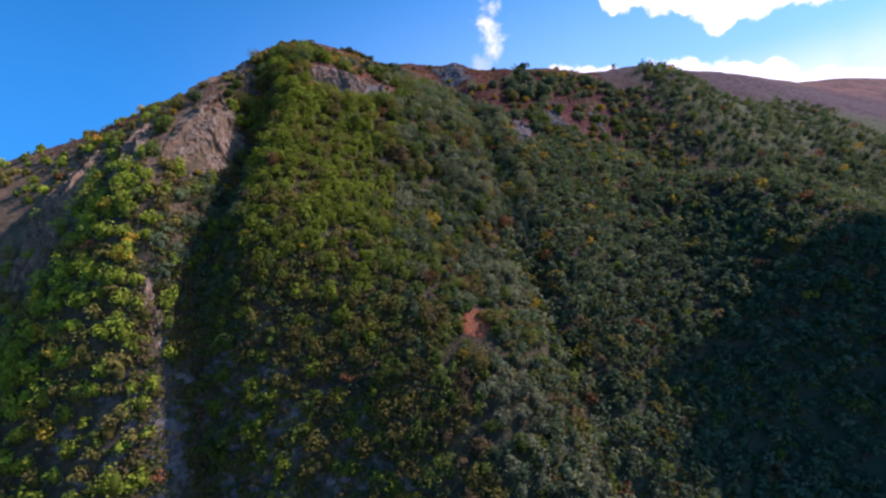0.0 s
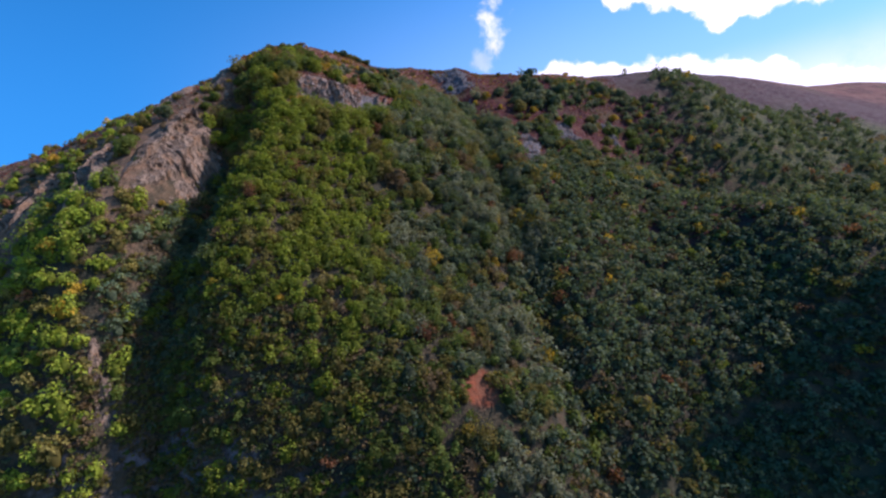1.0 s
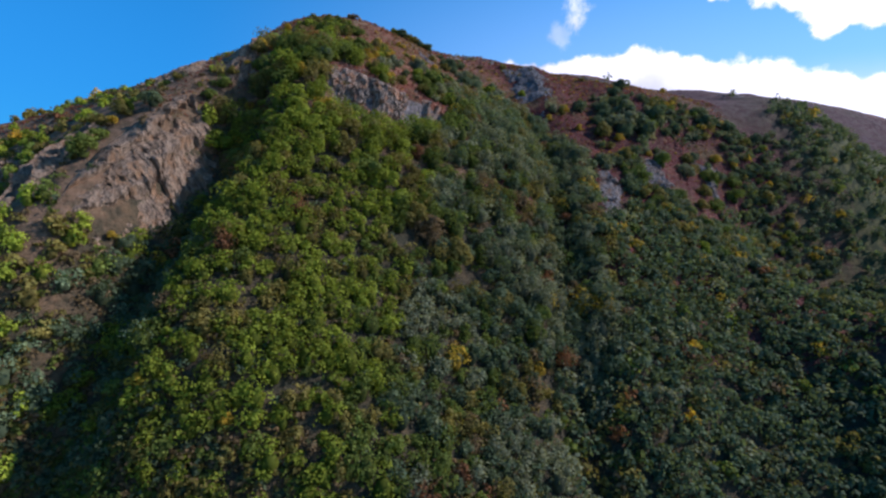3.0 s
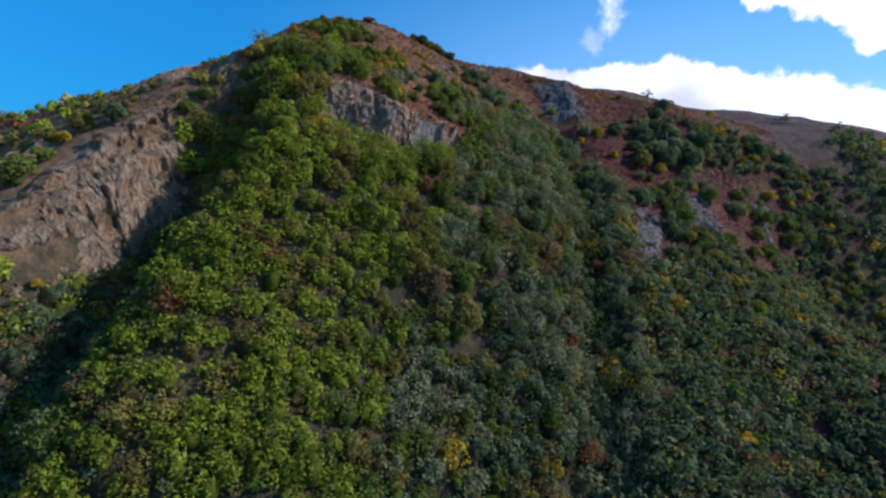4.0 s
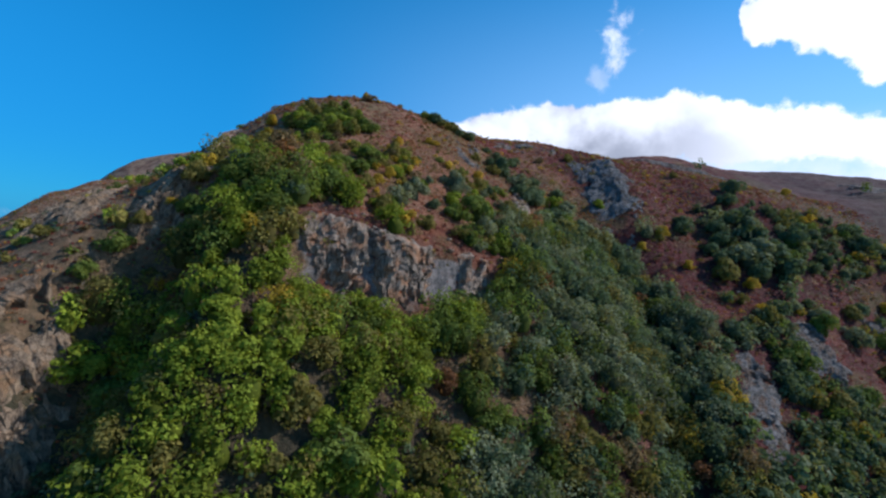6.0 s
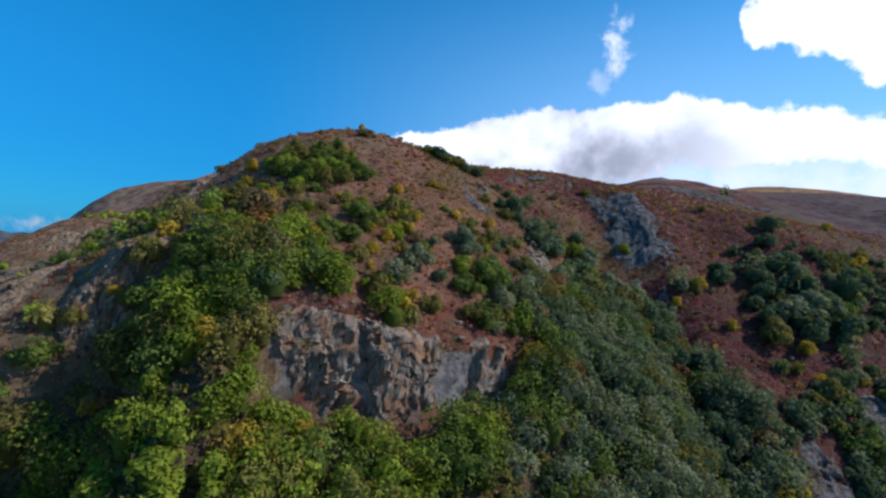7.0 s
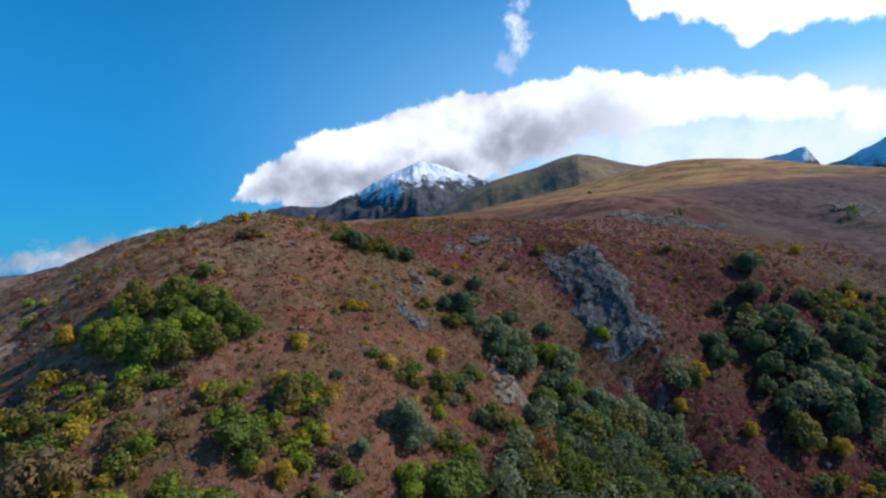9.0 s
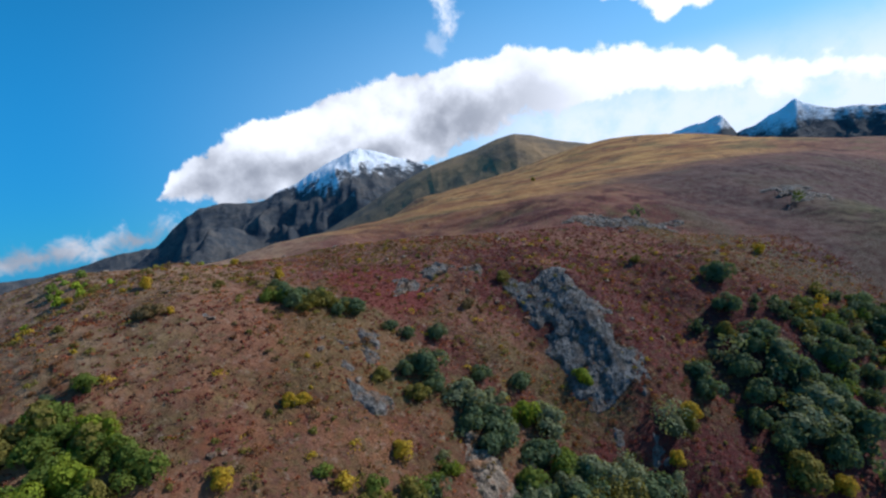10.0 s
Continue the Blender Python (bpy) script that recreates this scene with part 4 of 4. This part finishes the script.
EAST = [(39.0, 164.0, 2.9, GREEN), (23.8, 139.5, 2.7, DARK), (49.1, 149.7, 2.4, LIME), (66.2, 185.2, 2.8, DARK), (70.3, 171.1, 3.6, OLIVE), (72.8, 173.0, 3.2, DARK),
        (67.5, 169.5, 2.8, GREEN), (42.3, 159.6, 2.8, OLIVE), (48.0, 163.0, 2.6, GREEN), (58.8, 175.2, 2.8, OLIVE), (71.2, 184.4, 3.2, GREEN), (82.8, 190.1, 3.0, OLIVE),
        (61.6, 173.9, 2.6, GREEN), (52.9, 159.7, 2.4, GREEN), (80.6, 185.6, 3.0, DARK), (56.5, 182.8, 2.4, OLIVE), (34.2, 189.0, 2.6, DARK), (25.9, 140.4, 2.8, DARK),
        (29.4, 138.8, 2.4, SILVER), (75.3, 174.8, 3.0, DARK), (76.1, 148.0, 3.0, DARK), (37.9, 150.0, 2.2, OLIVE), (50.0, 160.2, 2.3, GREEN), (36.6, 169.7, 2.4, OLIVE),
        (46.7, 173.0, 3.0, GREEN), (54.3, 177.1, 2.6, SILVER), (62.7, 182.2, 3.4, GREEN), (65.5, 183.5, 2.8, LIME), (71.9, 188.0, 3.2, GREEN), (67.5, 190.3, 2.2, YELLOW),
        (81.5, 194.9, 2.6, DARK), (75.1, 202.0, 2.6, DARK), (43.9, 174.9, 1.6, YELLOW), (84.5, 203.0, 2.4, DARK), (45.0, 155.0, 2.4, DARK), (55.0, 167.0, 2.4, OLIVE)]
rng = np.random.default_rng(11)
MID = [GREEN, OLIVE, LIME, LIME, BROWN, YELLOW, YELLOW, OLIVE]
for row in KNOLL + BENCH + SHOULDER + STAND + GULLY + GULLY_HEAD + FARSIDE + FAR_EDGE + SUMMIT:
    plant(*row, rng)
for row in RIBS:
    ob = plant(*row, rng, "scrubby shrub rooted in a crack of the rock rib")
    ob.location.z += 0.5 + 0.4 * float(in_crags(row[0], row[1]))
for row in EAST:
    plant(*row, rng, "shrub standing on the maroon heath slope")
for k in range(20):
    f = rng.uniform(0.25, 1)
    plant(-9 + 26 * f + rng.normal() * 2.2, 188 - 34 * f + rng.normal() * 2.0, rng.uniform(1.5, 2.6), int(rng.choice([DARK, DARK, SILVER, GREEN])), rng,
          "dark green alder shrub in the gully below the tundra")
# two low spreading clumps on the knoll, and a tall green stand over the cliff
for k in range(34):
    a, q = rng.uniform(0, 6.28), math.sqrt(rng.uniform(0, 1))
    plant(-40.2 + 7.4 * q * math.cos(a), 160.6 + 4.4 * q * math.sin(a), rng.uniform(1.6, 2.3), int(rng.choice([GREEN, GREEN, LIME, OLIVE])), rng,
          "green alder shrub in a wide low clump on the knoll")
for k in range(18):
    f = k / 17
    plant(-29.5 + 10 * f + rng.uniform(-0.8, 0.8), 187.5 + 0.5 * f + rng.uniform(-3.6, 3.0) * (1 - 0.5 * f), rng.uniform(1.3, 2.0), int(rng.choice([GREEN, DARK, OLIVE])), rng,
          "green alder shrub in a clump along the skyline")
for k in range(12):
    plant(rng.uniform(-45, -32), rng.uniform(130, 140), rng.uniform(1.5, 2.5), int(rng.choice([GREEN, LIME, DARK, GREEN, OLIVE])), rng)


TOP_X = [-90, -70, -60, -52, -48, -38, -30, -20, -14, -9, 0, 8, 16, 20, 26, 35, 45, 60, 75, 100, 150]
TOP_Y = [80, 86, 92, 90, 122, 137, 138, 134, 144, 156, 172, 178, 176, 170, 158, 151, 147, 146, 152, 180, 190]


def thicket_density(x, y, z):
    n, n2 = fractal(x, y, 11.0, 21, 3), fractal(x, y, 26.0, 33, 3)
    top = np.interp(x, TOP_X, TOP_Y)
    d = np.where(y < top + 2.5 * n, 0.97, 0.0)
    d = np.where((x > 24) & (n2 < -0.45), d * 0.7, d)
    stand = ((x - 41 - 0.5 * (185 - y)) / 6) ** 2 + ((y - 186) / 10) ** 2 < 1 + 0.5 * n
    d = np.where(stand, 0.4, d)
    far = (x > 55) & (y >= top)
    d = np.where(far, np.where(x > 94, np.where(n > -0.4, 0.8, 0.25), np.where(n > 0.05, 0.5, 0.05) * np.clip((206 + 0.7 * np.clip(x - 78, 0, 30) - y) / 16, 0, 1)) * np.clip((224 + 0.35 * np.clip(x - 94, 0, 200) - y) / 14, 0, 1) * np.clip((x - 40 - 0.35 * (y - 160)) / 20, 0, 1), d)
    ribs = (x < -48) & (y >= top) & (y < 150)
    d = np.where(ribs, np.where(n > np.where(y < 116, -0.15, 0.2), np.where(y < 116, 0.38, 0.3), 0.06), d)
    west = (x < -60) & (y >= 150)
    d = np.where(west, np.where(n > 0.35, 0.2, 0.0), d)
    d = np.where(in_crags(x, y, -0.12), 0.02, d)
    off = y - np.interp(x, *STEP_LINE)
    d = np.where((x > -28.5) & (x < -8) & (off > -2.6) & (off < 1.5), 0.04, d)
    d = np.where(np.hypot(x - 4.8, (y - 85) / 1.3) < 2.6, 0, d)
    return d


rng = np.random.default_rng(7)
STEP = 1.8
gx, gy = np.meshgrid(np.arange(-115, 285, STEP), np.arange(38, 316, STEP))
gx = (gx + rng.uniform(-0.8, 0.8, gx.shape)).ravel()
gy = (gy + rng.uniform(-0.8, 0.8, gy.shape)).ravel()
gz = ground_z(gx, gy)
keep = rng.uniform(size=gx.shape) < thicket_density(gx, gy, gz)
keep &= (gx < 45) | (rng.uniform(size=gx.shape) < np.clip(0.85 - (gx - 45) / 300, 0.3, 1))
keep &= (gx < 110) | (gy > 120)
upper = (gy > 116) & (gx > -48) & (gx < 24)
keep &= ~upper | (rng.uniform(size=gx.shape) < 0.74)
gx, gy, gz = gx[keep], gy[keep], gz[keep]
patch = fractal(gx, gy, 9.0, 55, 3) + rng.normal(size=len(gx)) * 0.35
kinds = np.where(patch > 0.95, BROWN, np.where(patch > 0.5, OLIVE, np.where(patch > -0.25, GREEN, np.where(patch > -0.6, np.where(gx < -8, LIME, DARK), np.where(gx < -8, OLIVE, SILVER)))))
kinds = np.where((gx > 3) & (kinds == GREEN) & (rng.uniform(size=len(gx)) < 0.6), DARK, kinds)
kinds = np.where((gx > 0) & (rng.uniform(size=len(gx)) < 0.15), SILVER, kinds)
kinds = np.where((gx < -14) & (kinds == GREEN) & (rng.uniform(size=len(gx)) < 0.45), LIME, kinds)
kinds = np.where((gx > -37) & (gx < -14) & (gy > 84) & (rng.uniform(size=len(gx)) < 0.5), LIME, kinds)
kinds = np.where((gx > -10) & (gy > 95) & (rng.uniform(size=len(gx)) < 0.4), np.where(patch > 0, DARK, SILVER), kinds)
# east slope: its shade is put into the colour, mostly the dark green
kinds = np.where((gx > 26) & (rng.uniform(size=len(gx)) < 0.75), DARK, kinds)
kinds = np.where((gx < -47) & (gy < 92) & (rng.uniform(size=len(gx)) < 0.45), LIME, kinds)
# west gully: dark green leaves stand in for the shade lying there
kinds = np.where((gx > -50) & (gx < -37) & (gy > 82) & (gy < 120) & (rng.uniform(size=len(gx)) < 0.65), DARK, kinds)
odd = rng.uniform(size=len(gx))
kinds = np.where(odd < 0.012 + 0.04 * (gx < -47), YELLOW, np.where(odd > 0.985, RUST, kinds))
r = rng.uniform(1.35, 2.55, len(gx)) * np.where(rng.uniform(size=len(gx)) < 0.08, 1.3, 1.0)
r = np.where((gy > 116) & (gx > -48) & (gx < 24), r * 1.3, r)
r = np.where((gx < -50) & (gy > 100), r * np.where(gy > 116, 0.48, 0.62), r)
tall = r * rng.uniform(1.25, 1.9, len(gx))

# the shrubs nearest the walk stand singly
near = np.where((gy > 118) & (gx > -47) & (gx < 12))[0][:30]
for k in near:
    plant(float(gx[k]), float(gy[k]), float(r[k]), int(kinds[k]), rng)
rest = np.ones(len(gx), bool)
rest[near] = False
high_up = (gy > 116) & (gx > -48) & (gx < 24)
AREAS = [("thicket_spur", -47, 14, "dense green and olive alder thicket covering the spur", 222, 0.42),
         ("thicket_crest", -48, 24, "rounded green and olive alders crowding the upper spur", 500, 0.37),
         ("thicket_west", -200, -47, "green and yellow scrub below the rock ribs, leaf colour lightened as sunlit", 150, 0.5),
         ("thicket_east", 14, 200, "scrub on the opposite slope, its shade put into dark leaf colour", 80, 0.76)]
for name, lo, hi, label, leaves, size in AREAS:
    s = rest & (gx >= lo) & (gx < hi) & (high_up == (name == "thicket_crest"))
    # west bank: sunlight put into the leaf colour, 1.55 times the palette
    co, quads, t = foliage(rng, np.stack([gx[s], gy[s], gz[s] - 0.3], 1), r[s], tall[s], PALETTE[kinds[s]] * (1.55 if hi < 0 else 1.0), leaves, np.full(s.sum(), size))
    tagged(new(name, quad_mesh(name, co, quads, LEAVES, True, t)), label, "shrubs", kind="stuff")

# undergrowth between the shrubs
n = 20000
ux, uy = rng.uniform(-90, 120, n), rng.uniform(45, 180, n)
ux[:2000], uy[:2000] = rng.uniform(-53, -33, 2000), rng.uniform(55, 125, 2000)
ux[2000:5500], uy[2000:5500] = rng.uniform(-52, -4, 3500), rng.uniform(62, 86, 3500)
s = rng.uniform(size=n) < thicket_density(ux, uy, 0) * np.where(uy > 116, 0.9, 1.0)
ux, uy = ux[s], uy[s]
ur = rng.uniform(0.8, 1.6, len(ux))
co, quads, t = foliage(rng, np.stack([ux, uy, ground_z(ux, uy) - 0.25], 1), ur, ur * 0.9, PALETTE[rng.choice([OLIVE, BROWN, GREEN, DARK], len(ux))] * 0.85, 34, np.full(len(ux), 0.52))
tagged(new("undergrowth", quad_mesh("undergrowth", co, quads, LEAVES, False, t)), "low olive and brown growth under the thicket", "shrubs", kind="stuff")

# scattered scrub on the maroon slope east of the gully
n = 5600
ex, ey = rng.uniform(14, 100, n), rng.uniform(134, 232, n)
bunch = fractal(ex, ey, 13.0, 47, 3)
s = (bunch > np.where(ey < 180, -0.5, 0.05)) & (ey > np.interp(ex, TOP_X, TOP_Y) - 2) & (ey < 196 + 0.12 * ex) & ~in_crags(ex, ey, -0.1)
s &= ((ex - 0.35 * (190 - ey) > 32) | (ey < 172)) & (np.hypot((ex - 14) / 8, (ey - 198) / 16) > 1) & (rng.uniform(size=n) < np.clip(0.25 + bunch, 0, 0.85))
ex, ey = ex[s], ey[s]
er = rng.uniform(0.7, 2.2, len(ex)) * np.clip(1.1 - (ey - 160) / 160, 0.6, 1)
ek = rng.choice([DARK, DARK, DARK, SILVER, SILVER, GREEN, OLIVE, YELLOW], len(ex), p=[.2, .2, .1, .15, .1, .1, .1, .05])
co, quads, t = foliage(rng, np.stack([ex, ey, ground_z(ex, ey) - 0.2], 1), er, er * 1.45, PALETTE[ek], 210, 0.2 * er + 0.1)
tagged(new("scrub_slope", quad_mesh("scrub_slope", co, quads, LEAVES, True, t)), "dark green and grey-green shrubs scattered over maroon heath", "shrubs", kind="stuff")

# mixed low scrub on the benches above and beside the cliff
n = 640
mx, my = rng.uniform(-49, -5, n), rng.uniform(136, 158, n)
mx[320:], my[320:] = rng.uniform(-26, 6, n - 320), rng.uniform(142, 172, n - 320)
s = fractal(mx, my, 7.0, 63, 2) + np.where(mx < -36, 0.35, 0.0) - 0.03 * (np.minimum(my, 156) - 146) > np.where(mx > -14, -0.15, 0.15)
off = my - np.interp(mx, *STEP_LINE)
s &= (mx < -29) | (off > 2.5)
mx, my = mx[s], my[s]
mr = rng.uniform(0.55, 1.6, len(mx))
mk = np.where(mx > -14, rng.choice([DARK, SILVER, GREEN, OLIVE, LIME], len(mx)), rng.choice(MID, len(mx)))
co, quads, t = foliage(rng, np.stack([mx, my, ground_z(mx, my) - 0.2], 1), mr, mr * rng.uniform(1.0, 1.6, len(mx)), PALETTE[mk], 320, 0.12 * mr + 0.12)
tagged(new("bench_scrub", quad_mesh("bench_scrub", co, quads, LEAVES, True, t)), "mixed olive, green and yellow scrub on the rusty benches", "shrubs", kind="stuff")

# knee-high autumn shrublets
n = 2200
sx, sy = rng.uniform(-75, 75, n), rng.uniform(132, 225, n)
s = (thicket_density(sx, sy, 0) < 0.3) & (fractal(sx, sy, 12.0, 91, 3) > -0.15)
sx, sy = sx[s], sy[s]
sr = rng.uniform(0.35, 0.95, len(sx))
co, quads, t = foliage(rng, np.stack([sx, sy, ground_z(sx, sy) - 0.1], 1), sr, sr * 1.1, PALETTE[rng.choice([YELLOW, OLIVE, BROWN, RUST, BROWN, OLIVE, RUST], len(sx))], 60, np.full(len(sx), 0.24))
tagged(new("shrublets", quad_mesh("shrublets", co, quads, LEAVES, False, t)), "small yellow, rust and olive shrublets dotting the tundra", "shrubs", kind="stuff")

# low tundra growth on the open ground
n = 52000
tx, ty = rng.uniform(-112, 78, n), rng.uniform(116, 232, n)
open_ground = (thicket_density(tx, ty, 0) < 0.3) & (rng.uniform(size=n) < 0.9)
tx, ty = tx[open_ground], ty[open_ground]
tone = fractal(tx, ty, 16.0, 71, 4) + rng.normal(size=len(tx)) * 0.3
TUFT = np.array([(0.31, 0.155, 0.075), (0.32, 0.10, 0.05), (0.16, 0.040, 0.038), (0.21, 0.135, 0.065), (0.42, 0.28, 0.03), (0.15, 0.14, 0.035)])
tone = tone + 1.0 * np.clip((tx - 2) / 18, 0, 1) * np.clip((235 - ty) / 20, 0, 1)
tk = np.where(tone > 0.42, 2, np.where(tone > 0.1, 1, np.where(tone > -0.35, 0, 3)))
odd = rng.uniform(size=len(tx))
tk = np.where(odd < 0.02, 4, np.where(odd > 0.86, 5, tk))
tr_ = rng.uniform(0.3, 0.7, len(tx))
co, quads, t = foliage(rng, np.stack([tx, ty, ground_z(tx, ty) - 0.12], 1), tr_, tr_ * 0.5, TUFT[tk], 9, np.full(len(tx), 0.27))
tagged(new("tundra_growth", quad_mesh("tundra_growth", co, quads, LEAVES, False, t)), "rust, tan and yellow dwarf shrubs and grass on open ground", "low shrubs", kind="stuff")

# loose stones on the open ground
def stone_mesh(seed):
    r = np.random.default_rng(seed)
    bm = bmesh.new()
    bmesh.ops.create_icosphere(bm, subdivisions=1, radius=0.5)
    for v in bm.verts:
        v.co *= r.uniform(0.7, 1.25)
        v.co.z *= 0.65
    co = np.array([v.co[:] for v in bm.verts])
    tri = np.array([[v.index for v in q.verts] for q in bm.faces])
    bm.free()
    return co, tri


n = 2300
px_, py_ = rng.uniform(-80, 70, n), rng.uniform(120, 236, n)
s = (thicket_density(px_, py_, 0) < 0.3) & (fractal(px_, py_, 10.0, 17, 3) > np.where(px_ > 16, -0.1, 0.12))
px_, py_ = px_[s], py_[s]
pz_ = ground_z(px_, py_)
shapes = [stone_mesh(k) for k in range(5)]
cos, tris, base = [], [], 0
for k in range(len(px_)):
    co, tri = shapes[k % 5]
    a, q = rng.uniform(0, 6.28), 0.25 + 0.9 * rng.uniform() ** 3
    turn = np.array([[math.cos(a), -math.sin(a), 0], [math.sin(a), math.cos(a), 0], [0, 0, 1]])
    cos.append(co @ turn.T * q + np.array([px_[k], py_[k], pz_[k] + 0.1 * q]))
    tris.append(tri + base)
    base += len(co)
tagged(new("stones", quad_mesh("stones", np.concatenate(cos), np.concatenate(tris), ROCK, False)), "loose grey stones lying on the tundra", "stones", kind="stuff")
